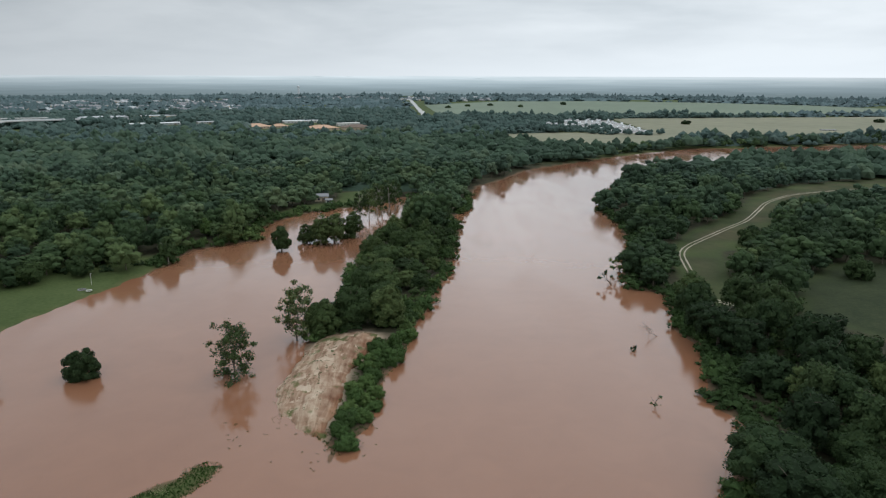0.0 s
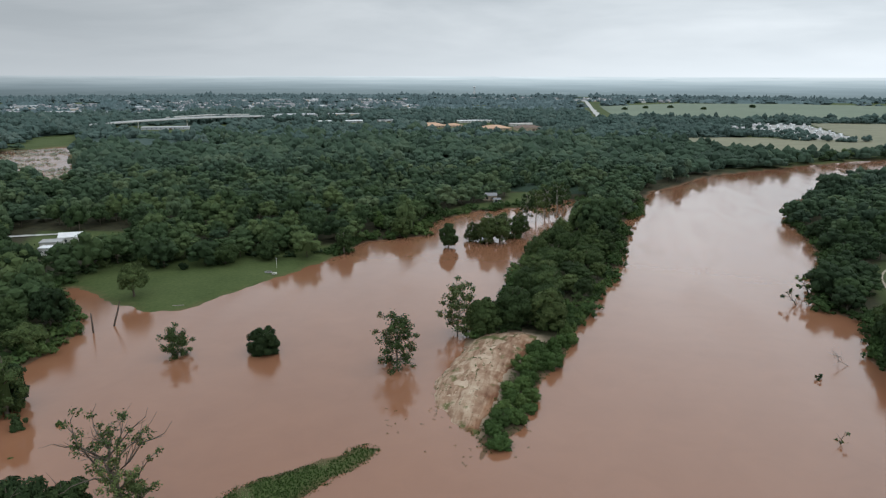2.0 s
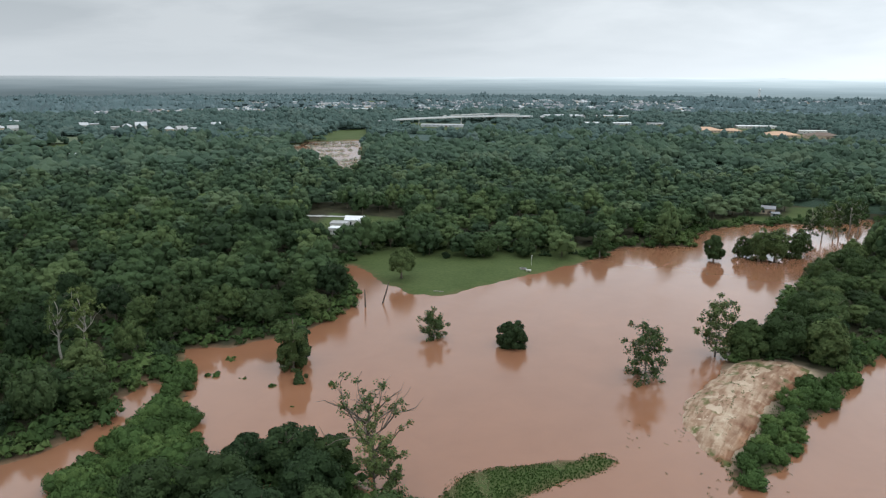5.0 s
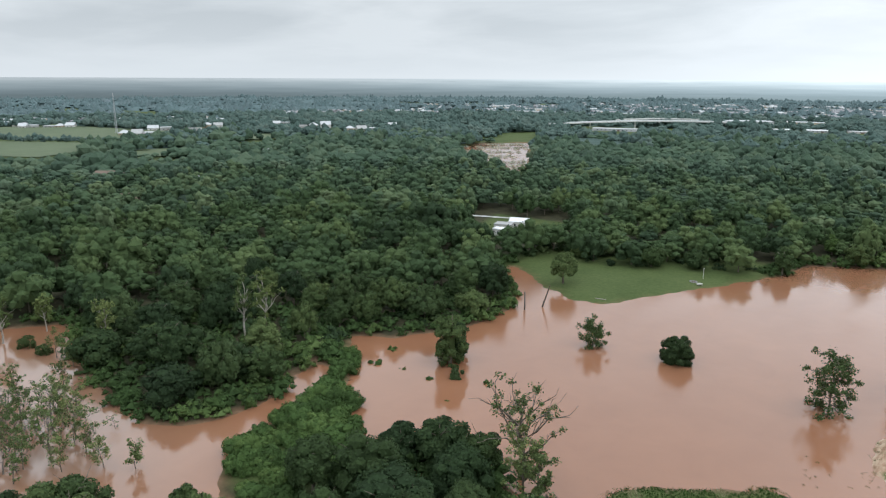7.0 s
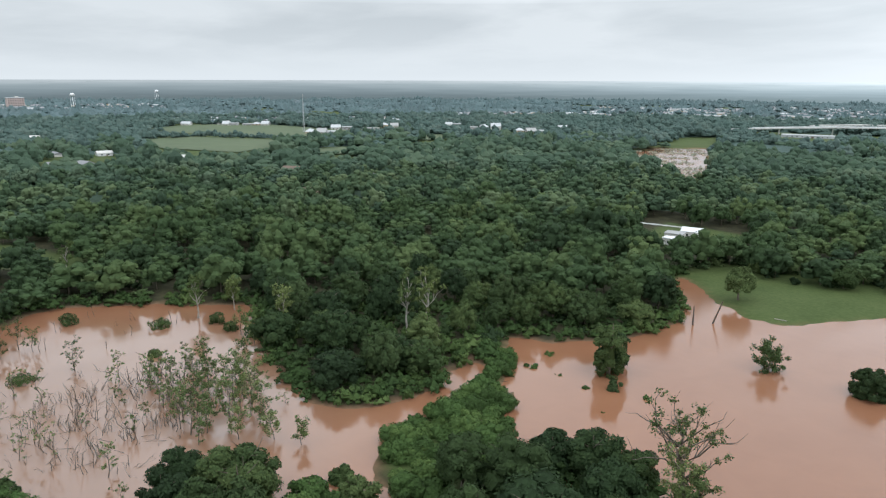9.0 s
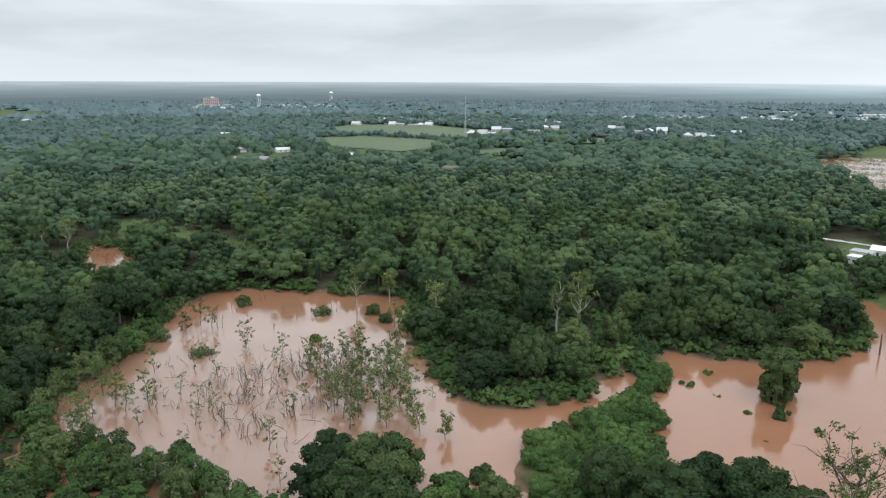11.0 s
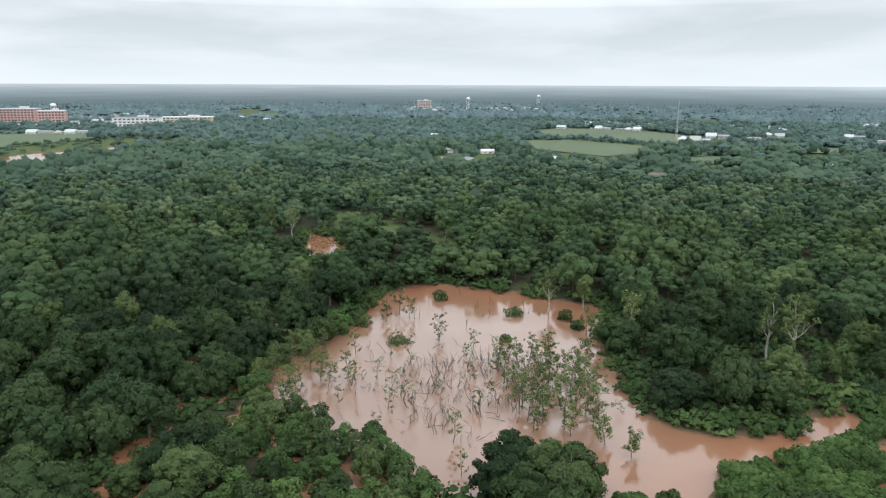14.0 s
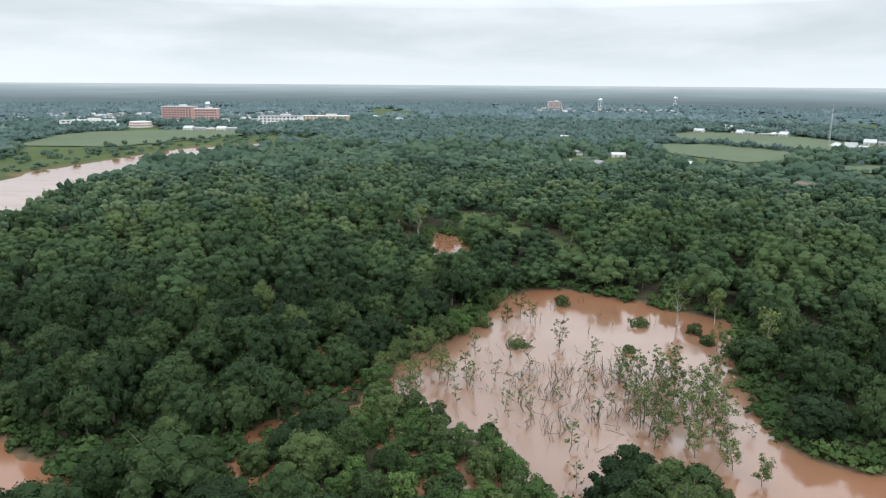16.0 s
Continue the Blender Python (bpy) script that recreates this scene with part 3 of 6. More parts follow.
ORANGE = [(-280, 1052, 40, 30, 6.5, 30, "tan", "orange", "hip"), (-250, 1072, 24, 22, 5, 30, "tan", "orange", "hip"), (-178, 1025, 44, 30, 6, 34, "tan", "orange", "hip"),
          (-128, 1032, 40, 26, 8, 22, "tan", "brown", "hip"), (-238, 1174, 60, 18, 6, 30, "pale", "white", "low"), (-150, 1110, 40, 16, 7, 30, "pale", "pale", "low"), (-300, 1045, 5, 5, 9, 30, "white", "white", "low")]
BUILDINGS = {"warehouse": WAREHOUSES, "metal_shed": SHEDS, "house": HOMES, "cottage": COTTAGES, "white_house": WHITE_HOUSE, "store": STORES, "school_building": ORANGE}
LANDMARKS = [(-1323, -860, 64), (-1297, -782, 50), (-1090, -787, 42), (-1271, -608, 82), (-1361, -552, 98), (-1275, -690, 87), (-1105, -901, 107), (-631, 980, 260), (230, 1110, 170), (-2194, -147, 43), (-2086, -10, 17)]
# ground cleared to fit the camera's view: place, width, how far it is cleared towards the camera
SIGHT_GAPS = [(x, y, w, (16 if w > 10 else 5 if w > 8 else 2) if math.hypot(x, y) < 480 else 16 if math.hypot(x, y) < 800 else 125 if math.hypot(x, y) > 1000 and y > 700 else 115) for rows_ in BUILDINGS.values() for x, y, w, *_ in rows_] + [(x, y, w, 110) for x, y, w in LANDMARKS] + [(-188, 88, 7, 12), (-245, 31, 6, 16), (-242, 43, 4, 14), (-303, -9, 4, 16), (-251, 271, 7, 44), (-243, 252, 6, 26), (-280, 278, 14, 46), (-336, -96, 5, 16), (-345, -88, 5, 12)]
# suburbs: heading from and to, distance from and to
TOWNS = [(49, 62, 1430, 1650), (39, 52, 1560, 2050), (16, 38, 1480, 2250), (66, 84, 1290, 1450), (84, 96, 1900, 2300), (112, 136, 1550, 1900), (-4, 12, 2150, 2450)]


def in_town(x, y):
    a, d = np.degrees(np.arctan2(-x, y)), np.hypot(x, y)
    k = np.zeros(np.shape(x), bool)
    for a0, a1, d0, d1 in TOWNS:
        k |= (a > a0) & (a < a1) & (d > d0) & (d < d1)
    return k & (ripple(x, y, 75, 15) > -0.25)


POND_EDGE = [(-162, -58), (-158, -40), (-142, -16), (-128, -4), (-106, -2), (-104, -48)]
HIGHWAY_GAP = [(-6, 1265), (-56, 1265), (-98, 1809), (-165, 2640), (-98, 2640), (-44, 1809)]
OPEN = [FAR_BANK, GRASS_PATH, POND_EDGE, HIGHWAY_GAP, LAWN_CORE, CLEARING, RIGHT_FIELD, SANDBAR, SPIT, RIDGE, STRIP_TIP, MEADOW, HOUSE_YARD, WHITE_YARD, *FIELDS.values()]


def wooded(x, y, margin=2.0, sight_gaps=True):
    k = shore(x, y) > margin
    for poly in OPEN:
        k &= ~inside(poly, x, y)
    d = np.hypot(x, y) + 1e-6
    for poly, rim in ((CLEARING, 22), (RIGHT_FIELD, 26), (PALE_POND, 55), (MEADOW, 55), (WEST_RIVER, 21), (PARK, 60), *((q, 95 if q not in (NORTH_PASTURE, DRY_PASTURE) else 45) for q in FIELDS.values())):
        k &= ~inside(poly, x * (1 + rim / d), y * (1 + rim / d))
    k &= ~(inside(RIVER, x * (1 + 35 / d), y * (1 + 35 / d)) & (d > 450)) & ~inside(PARK, x, y)
    for bx, by, bw, ahead in SIGHT_GAPS if sight_gaps else ():
        far_ = math.hypot(bx, by)
        ux, uy = bx / far_, by / far_
        along, across = (x - bx) * ux + (y - by) * uy, np.abs((x - bx) * uy - (y - by) * ux)
        k &= ~((across < bw / 2 + 4) & (along < 14) & (along > -ahead))
    return k


def in_sight(x, y):
    """The side of the plan that lies open to the drone's sweep."""
    a = np.degrees(np.arctan2(-x, y))
    return (a > -38) & (a < 140)


# ---- woodland ----
near = scattered(-600, 480, -420, 640, 11.6, 21, lambda x, y: (np.hypot(x, y) < 600) & in_sight(x, y) & wooded(x, y, 4.0))
# those of the wooded strip between river and lagoon stand closer, open on both sides, and are trees of their own
near = near[~(inside(STRIP, near[:, 0], near[:, 1]) & (np.hypot(near[:, 0], near[:, 1]) < 360))]
near = np.concatenate([near, scattered(-50, 25, 200, 360, 9.4, 22, lambda x, y: inside(STRIP, x, y) & (np.hypot(x, y) < 360) & wooded(x, y, 4.5))])
far_off = np.hypot(near[:, 0], near[:, 1])
near = near[np.argsort(np.where(inside(STRIP, near[:, 0], near[:, 1]) & (far_off < 350), far_off * 0.5, far_off))]
KINDS = []
for i in range(10):
    r = np.random.default_rng(100 + i)
    radius, high = r.uniform(5.2, 7.4), r.uniform(10.0, 15.0)
    fine = i < 5
    KINDS.append(make_tree("tree", r, radius, high * r.uniform(0.10, 0.2), high, int(r.integers(36, 48)) if fine else int(r.integers(26, 34)), 3000 if fine else 1350, 0.29 if fine else 0.42,
                           LEAF if i % 3 else LEAF_DARK, "broad leafy green tree of the flooded river woodland", "woodland trees"))
COUNT_NEAR = 290
placed = set()
for i, (x, y) in enumerate(near[:COUNT_NEAR]):
    r = np.random.default_rng(1000 + i)
    z = float(ground_height(np.array([x]), np.array([y]))[0])
    # dark-leaved kinds chosen on both flanks to stand in for vignetting
    dark_kind = (x > 30 or y < -20) and i % 4
    k = ((0, 3)[i % 2] if dark_kind else i % 5) if i < 110 else (6, 9)[i % 2] if dark_kind else 5 + i % 5
    if inside(STRIP, x, y):
        k = (1, 2, 4)[i % 3] if i < 110 else (5, 7, 8)[i % 3]
    on_strip = bool(inside(STRIP, np.array([x]), np.array([y]))[0])
    wide, tall_ = (r.uniform(0.58, 0.9), r.uniform(0.58, 1.02)) if on_strip else (r.uniform(0.85, 1.2), r.uniform(0.82, 1.18))
    m = pose(x, y, max(z, -0.6), 0, 0, r.uniform(0, 360)) @ Matrix.Diagonal((wide, wide, tall_, 1))
    if k not in placed:
        placed.add(k)
        KINDS[k].matrix_basis = m
    else:
        copy_thing(KINDS[k], m)


def vignette_dim(x, y):
    """Where leaf tone is darkened to stand in for vignetting: the east bank and the near south-west."""
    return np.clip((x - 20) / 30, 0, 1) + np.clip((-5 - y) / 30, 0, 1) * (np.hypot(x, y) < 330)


def woodland(name, places, kinds, mats, label, seed, scale=(0.8, 1.25), base=None, spread=0.25):
    """Many trees joined into one mesh. kinds: (corners, triangles, material of each)."""
    r = np.random.default_rng(seed)
    V, F, M, T, N, k = [], [], [], [], [], 0
    z = ground_height(places[:, 0], places[:, 1]) if base is None else np.full(len(places), base)
    for j, (kv, kf, km, kn) in enumerate(kinds):
        at = np.arange(j, len(places), len(kinds))
        if not len(at):
            continue
        a, s_, h = r.uniform(0, 6.28, len(at)), r.uniform(*scale, len(at)), r.uniform(*scale, len(at)) * (1 + 0.14 * ripple(places[at, 0], places[at, 1], 130, 33))
        c, s2 = np.cos(a) * s_, np.sin(a) * s_
        v = np.stack([kv[None, :, 0] * c[:, None] - kv[None, :, 1] * s2[:, None] + places[at, 0][:, None],
                      kv[None, :, 0] * s2[:, None] + kv[None, :, 1] * c[:, None] + places[at, 1][:, None],
                      kv[None, :, 2] * h[:, None] + z[at][:, None]], -1)
        ca, sa = np.cos(a)[:, None], np.sin(a)[:, None]
        N.append(np.stack([kn[None, :, 0] * ca - kn[None, :, 1] * sa, kn[None, :, 0] * sa + kn[None, :, 1] * ca, np.repeat(kn[None, :, 2], len(at), 0)], -1).reshape(-1, 3))
        f = kf[None] + (np.arange(len(at)) * len(kv))[:, None, None] + k
        V.append(v.reshape(-1, 3))
        F.append(f.reshape(-1, 3))
        M.append(np.tile(km, len(at)))
        tone = 0.48 + 0.17 * ripple(places[at, 0], places[at, 1], 90, 14) + r.normal(0, spread, len(at))
        tone = tone - 0.24 * vignette_dim(places[at, 0], places[at, 1])
        T.append(np.repeat(np.clip(tone, 0, 1), len(kv)))
        k += len(at) * len(kv)
    ob = mesh_object(name, np.concatenate(V), np.concatenate(F), mats, np.concatenate(M), normals=np.concatenate(N))
    attribute(ob, "tone", np.concatenate(T))
    return tagged(ob, label, "trees", kind="stuff")


def tree_kind(seed, radius, low, high, lumps, leaves, leaf, trunk=True, core=ICO1, cores=False, lump=0.30):
    r = np.random.default_rng(seed)
    cv, cf, cn = crown(r, radius, low, high, lumps, leaves, leaf, core, cores=cores, lump=lump)
    bits, marks = [(cv, cf)], [np.zeros(len(cf), int)]
    if trunk:
        tv, tf = tube([(0, 0, -1), (0, 0, high * 0.6)], [0.3, 0.15], 3)
        bits.append((tv, tf))
        marks.append(np.ones(len(tf), int))
        out_ = tv * [1, 1, 0]
        cn = np.concatenate([cn, out_ / np.linalg.norm(out_, axis=1, keepdims=True)])
    v, f = joined(bits)
    return v, f, np.concatenate(marks), cn


ICO0 = (np.array([(1, 0, 0), (-1, 0, 0), (0, 1, 0), (0, -1, 0), (0, 0, 1), (0, 0, -1)], float),
        np.array([(0, 2, 4), (2, 1, 4), (1, 3, 4), (3, 0, 4), (2, 0, 5), (1, 2, 5), (3, 1, 5), (0, 3, 5)]))
# a billow without the underside that nothing sees
DOME = (ICO1[0], np.array([f for f in ICO1[1] if ICO1[0][f][:, 2].mean() > -0.45]))
rest = near[COUNT_NEAR:]
dist = np.hypot(rest[:, 0], rest[:, 1])
MID = [tree_kind(300 + i, 5.1 + 0.42 * i, 1.2, 9.4 + 0.9 * i, 16, 200, 0.48, core=DOME, cores=True, lump=0.34) for i in range(7)]
MID2 = [tree_kind(340 + i, 5.1 + 0.42 * i, 1.2, 9.4 + 0.9 * i, 10, 36, 0.7, core=DOME, cores=True, lump=0.38) for i in range(7)]
# distance jittered so the haze-tinted leaf tones change without a seam
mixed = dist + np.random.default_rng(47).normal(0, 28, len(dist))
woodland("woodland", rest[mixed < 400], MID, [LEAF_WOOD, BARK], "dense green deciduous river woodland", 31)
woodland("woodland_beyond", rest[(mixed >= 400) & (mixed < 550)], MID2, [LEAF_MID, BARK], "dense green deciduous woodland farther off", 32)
woodland("woodland_rim", rest[mixed >= 550], MID2, [LEAF_HAZE, BARK], "dense green woodland at the edge of the plain", 132)
FARK = [tree_kind(400 + i, 6.6 + 0.75 * i, 0.5, 7.4 + 0.75 * i, 4, 0, 1.0, trunk=False, core=DOME, cores=True, lump=0.42) for i in range(6)]


def patchy(x, y):
    return ripple(x, y, 420, 9) + 0.6 * ripple(x, y, 150, 10)


far = scattered(-1600, 1000, -1300, 1700, 15.8, 41, lambda x, y: (np.hypot(x, y) >= 600) & (np.hypot(x, y) < 1500) & in_sight(x, y) & wooded(x, y, 5) & ((np.hypot(x, y) < 800) | (patchy(x, y) > -1.3)) & ~in_town(x, y))
mixed = np.hypot(far[:, 0], far[:, 1]) + np.random.default_rng(48).normal(0, 60, len(far))
woodland("plain_woodland", far[mixed < 900], FARK, [LEAF_HAZE], "green woodland stretching over the plain", 142, (0.72, 1.5), spread=0.2)
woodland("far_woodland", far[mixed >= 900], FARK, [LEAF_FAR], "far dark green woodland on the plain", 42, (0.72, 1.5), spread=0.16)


def fill_canopy(name, d0, d1, step, height, mat, label):
    """An added low leaf-coloured sheet that fills the black gaps between far crowns."""
    span = np.arange(-2660, 2700, step)
    span_x, span_y = span[np.abs(span) < d1 + step], span[np.abs(span) < d1 + step]
    x, y = np.meshgrid(span_x, span_y, indexing="ij")
    x = x + 0.35 * step * ripple(x, y, 31, 51)
    d = np.hypot(x, y)
    ok = ((d > d0) & (d < d1) & in_sight(x, y)).ravel()
    xf, yf = x.ravel()[ok], y.ravel()[ok]
    ok[ok] = wooded(xf, yf, 12) & ~in_town(xf, yf) & (shore(xf, yf) > 12) & (patchy(xf, yf) > (-0.62 if d0 > 1400 else -9))
    grid = np.arange(x.size).reshape(x.shape)
    q = np.stack([grid[:-1, :-1], grid[1:, :-1], grid[1:, 1:], grid[:-1, 1:]], -1).reshape(-1, 4)
    q = q[ok[q].all(1)]
    used, q = np.unique(q, return_inverse=True)
    xf, yf = x.ravel()[used], y.ravel()[used]
    z = height + 0.22 * height * (ripple(xf, yf, 3.1 * step, 52) + ripple(xf, yf, 1.9 * step, 53))
    q = q.reshape(-1, 4)
    edge_ = np.bincount(q.ravel(), minlength=len(xf)) < 4
    z[edge_] = ground_height(xf[edge_], yf[edge_]) - 0.2
    ob = mesh_object(name, np.stack([xf, yf, z], -1), q, mat, smooth=True)
    # shade of the gaps put into the tone, darker on the nearer sheets
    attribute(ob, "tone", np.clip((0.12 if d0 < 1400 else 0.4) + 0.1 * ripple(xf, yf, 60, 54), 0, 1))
    return tagged(ob, label, "trees", kind="stuff")


fill_canopy("fill_canopy", 430, 800, 8, 4.2, LEAF_HAZE, "added leaf sheet filling gaps in the dense woodland")
fill_canopy("far_fill_canopy", 790, 1510, 11, 4.2, LEAF_FAR, "added leaf sheet filling gaps in the far woodland")
fill_canopy("horizon_fill_canopy", 1500, 2650, 24, 8.0, LEAF_RIM, "added leaf sheet filling gaps in woods near the horizon")
OUT = [tree_kind(450 + i, 13 + 2 * i, -3, 8 + i, 4, 0, 1.0, trunk=False, core=ICO0, cores=True, lump=0.45) for i in range(5)]
out = scattered(-2700, 1800, -2400, 2700, 29, 43, lambda x, y: (np.hypot(x, y) >= 1500) & (np.hypot(x, y) < 2650) & in_sight(x, y) & wooded(x, y, 5) & (patchy(x, y) > -0.55) & ~in_town(x, y))
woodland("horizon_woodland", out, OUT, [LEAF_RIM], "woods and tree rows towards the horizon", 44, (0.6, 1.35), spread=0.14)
back = scattered(-500, 600, -600, 500, 24, 45, lambda x, y: (np.hypot(x, y) < 600) & ~in_sight(x, y) & wooded(x, y, 4))
woodland("woodland_behind", back, OUT, [LEAF_WOOD], "green woodland on the other bank", 46, (0.4, 0.7))

# a glowing backdrop ring all round the plain: haze, tree belts and pale roofs are painted on it
RIM, n, l, b = material("painted distant haze", 1.0, 0.0)
co = n.new("ShaderNodeTexCoord")
sx = n.new("ShaderNodeSeparateXYZ")
l.new(co.outputs["Object"], sx.inputs[0])
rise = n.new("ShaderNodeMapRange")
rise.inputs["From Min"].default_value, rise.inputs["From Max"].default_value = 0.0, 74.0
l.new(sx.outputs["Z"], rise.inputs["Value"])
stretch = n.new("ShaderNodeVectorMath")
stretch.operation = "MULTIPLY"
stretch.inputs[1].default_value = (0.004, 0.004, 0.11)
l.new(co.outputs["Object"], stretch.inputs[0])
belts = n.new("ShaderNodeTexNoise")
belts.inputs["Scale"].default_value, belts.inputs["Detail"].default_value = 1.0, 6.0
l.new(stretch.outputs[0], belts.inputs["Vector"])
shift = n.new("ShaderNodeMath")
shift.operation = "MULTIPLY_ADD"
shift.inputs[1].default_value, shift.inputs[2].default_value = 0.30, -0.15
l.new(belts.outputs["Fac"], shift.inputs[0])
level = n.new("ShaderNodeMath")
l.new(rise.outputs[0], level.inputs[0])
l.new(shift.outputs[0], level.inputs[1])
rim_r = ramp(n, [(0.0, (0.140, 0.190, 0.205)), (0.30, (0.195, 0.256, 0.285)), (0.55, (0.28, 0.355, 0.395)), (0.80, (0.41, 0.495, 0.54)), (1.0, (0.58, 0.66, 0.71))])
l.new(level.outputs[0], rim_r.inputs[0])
thin_ = n.new("ShaderNodeVectorMath")
thin_.operation = "MULTIPLY"
thin_.inputs[1].default_value = (0.012, 0.012, 0.45)
l.new(co.outputs["Object"], thin_.inputs[0])
roofs = n.new("ShaderNodeTexNoise")
roofs.inputs["Scale"].default_value, roofs.inputs["Detail"].default_value = 1.0, 4.0
l.new(thin_.outputs[0], roofs.inputs["Vector"])
roof_r = ramp(n, [(0.63, (0, 0, 0)), (0.72, (0.55, 0.55, 0.55))])
l.new(roofs.outputs["Fac"], roof_r.inputs[0])
streaked = blend(n, l, rim_r.outputs[0], (0.30, 0.36, 0.39), roof_r.outputs[0])
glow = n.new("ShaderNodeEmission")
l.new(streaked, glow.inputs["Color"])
# the ring's glow is raised northward to imitate haze lit from the sun's side
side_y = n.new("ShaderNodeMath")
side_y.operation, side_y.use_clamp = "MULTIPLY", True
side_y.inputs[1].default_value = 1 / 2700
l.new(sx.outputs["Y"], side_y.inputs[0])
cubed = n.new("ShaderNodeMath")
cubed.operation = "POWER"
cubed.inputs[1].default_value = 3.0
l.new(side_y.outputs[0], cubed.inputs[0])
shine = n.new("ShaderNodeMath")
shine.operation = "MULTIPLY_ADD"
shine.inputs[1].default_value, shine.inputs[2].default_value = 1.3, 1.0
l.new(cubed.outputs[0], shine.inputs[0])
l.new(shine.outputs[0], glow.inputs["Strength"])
l.new(glow.outputs[0], n["Material Output"].inputs["Surface"])
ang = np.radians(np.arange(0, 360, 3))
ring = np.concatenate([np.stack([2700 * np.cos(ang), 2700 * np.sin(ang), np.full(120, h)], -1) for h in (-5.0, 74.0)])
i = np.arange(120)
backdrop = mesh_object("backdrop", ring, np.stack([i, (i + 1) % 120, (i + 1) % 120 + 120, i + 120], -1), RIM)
tagged(backdrop, "glowing ring painted as hazy blue distance of the plain", "backdrop", kind="structure")


# ---- helpers for things ----
def part(name, bm, mat, parent, label="", smooth=False):
    """Links a bmesh as one mesh object under a thing or a part."""
    me = bpy.data.meshes.new(name)
    bm.normal_update()
    for f in bm.faces:
        f.smooth = smooth
    bm.to_mesh(me)
    bm.free()
    me.materials.append(mat)
    ob = new(name, me)
    ob.parent = parent
    return tagged(ob, label)


def box(sx_, sy_, sz_, at=(0, 0, 0), bevel=0.0):
    """A box that stands on at."""
    bm = bmesh.new()
    bmesh.ops.create_cube(bm, size=1, matrix=Matrix.Translation((at[0], at[1], at[2] + sz_ / 2)) @ Matrix.Diagonal((sx_, sy_, sz_, 1)))
    if bevel:
        bmesh.ops.bevel(bm, geom=bm.edges[:], offset=bevel, segments=1, affect="EDGES")
    return bm


def drum(radius, height, at=(0, 0, 0), top=None, sides=20):
    bm = bmesh.new()
    bmesh.ops.create_cone(bm, cap_ends=True, segments=sides, radius1=radius, radius2=radius if top is None else top, depth=height,
                          matrix=Matrix.Translation((at[0], at[1], at[2] + height / 2)))
    return bm


def level(x, y):
    return float(ground_height(np.array([float(x)]), np.array([float(y)]))[0])


# ---- shrubs ----
def make_shrub(seed, radius, high, mat, label, group):
    r = np.random.default_rng(seed)
    root = tagged(new("shrub"), label, "shrub", group)
    stems = joined([tube([(0, 0, -0.8), (math.cos(a) * radius * 0.3, math.sin(a) * radius * 0.3, high * 0.4), (math.cos(a) * radius * 0.6, math.sin(a) * radius * 0.6, high * 0.75)],
                         [0.09, 0.06, 0.02], 4) for a in r.uniform(0, 6.28, 5)])
    mesh_object("stems", *stems, BARK, parent=root)
    v, f, nn_ = crown(r, radius, -0.25 * high, high * 1.1, 16, 1300, 0.235, lump=0.34, cores=True)
    mesh_object("foliage", v, f, mat, parent=root, normals=nn_)
    return root


def strew(makers, places, seed, lo=0.75, hi=1.3, sink=0.0, lean=0.0, fresh=True):
    """Puts copies of the makers on places."""
    r = np.random.default_rng(seed)
    for i, (x, y) in enumerate(places):
        k = i % len(makers)
        s_ = r.uniform(lo, hi)
        m = pose(x, y, max(level(x, y), -0.7) - sink, r.normal(0, lean), r.normal(0, lean), r.uniform(0, 360)) @ Matrix.Diagonal((s_, s_, s_ * r.uniform(0.85, 1.15), 1))
        if fresh and i < len(makers):
            makers[k].matrix_basis = m
        else:
            copy_thing(makers[k], m)


tip = scattered(-45, 5, 128, 212, 3.9, 61, lambda x, y: (depth_in(STRIP_TIP, x, y) > 1.0) & (shore(x, y) > -0.4) & (ripple(x, y, 13, 261) > -0.75))
strew([make_shrub(600 + i, 2.1 + 0.35 * i, 2.4 + 0.7 * i, LEAF_SHRUB, "leafy young willow shrub on the flooded point", "willow shrubs on the point") for i in range(4)], tip, 62, 0.5, 1.3)
ridge = scattered(-185, -105, 40, 122, 4.3, 63, lambda x, y: (depth_in(RIDGE, x, y) > 0.5) & (shore(x, y) > -0.3))
strew([make_shrub(620 + i, 2.5 + 0.4 * i, 1.9 + 0.45 * i, LEAF_SHRUB, "low green shrub on the narrow flooded ridge", "shrubs on the ridge") for i in range(4)], ridge, 64, 0.7, 1.3)
# a skirt of undergrowth where the woods meet the water
SKIRT = [tree_kind(640 + i, 2.2 + 0.4 * i, -0.6, 2.4 + 0.6 * i, 8, 140, 0.36, trunk=False, core=ICO0, cores=True) for i in range(5)]


def skirted(x, y):
    s_ = shore(x, y)
    k = (s_ > 0.2) & (s_ < 6.5) & (np.hypot(x + 190, (y + 75) * 1.3) > 60) & (np.hypot(x, y) < 480) & in_sight(x, y)
    for poly in (LAWN, SPIT, SANDBAR, RIDGE, STRIP_TIP, WHITE_YARD):
        k &= ~inside(poly, x, y)
    # the shallows off the point stay open water
    return k & ~((x > -60) & (x < 40) & (y < 132))


edge = scattered(-420, 200, -150, 470, 4.7, 65, skirted)
ob = woodland("undergrowth", edge, SKIRT, [LEAF_SHRUB_WOOD], "leafy undergrowth along the flooded banks", 66)
inner = scattered(-330, 140, -140, 300, 9.8, 67, lambda x, y: wooded(x, y, 4.5, False) & (np.hypot(x, y) < 330) & in_sight(x, y))
woodland("understorey", inner, SKIRT, [LEAF_WOOD], "low bushes under the woodland trees", 68)
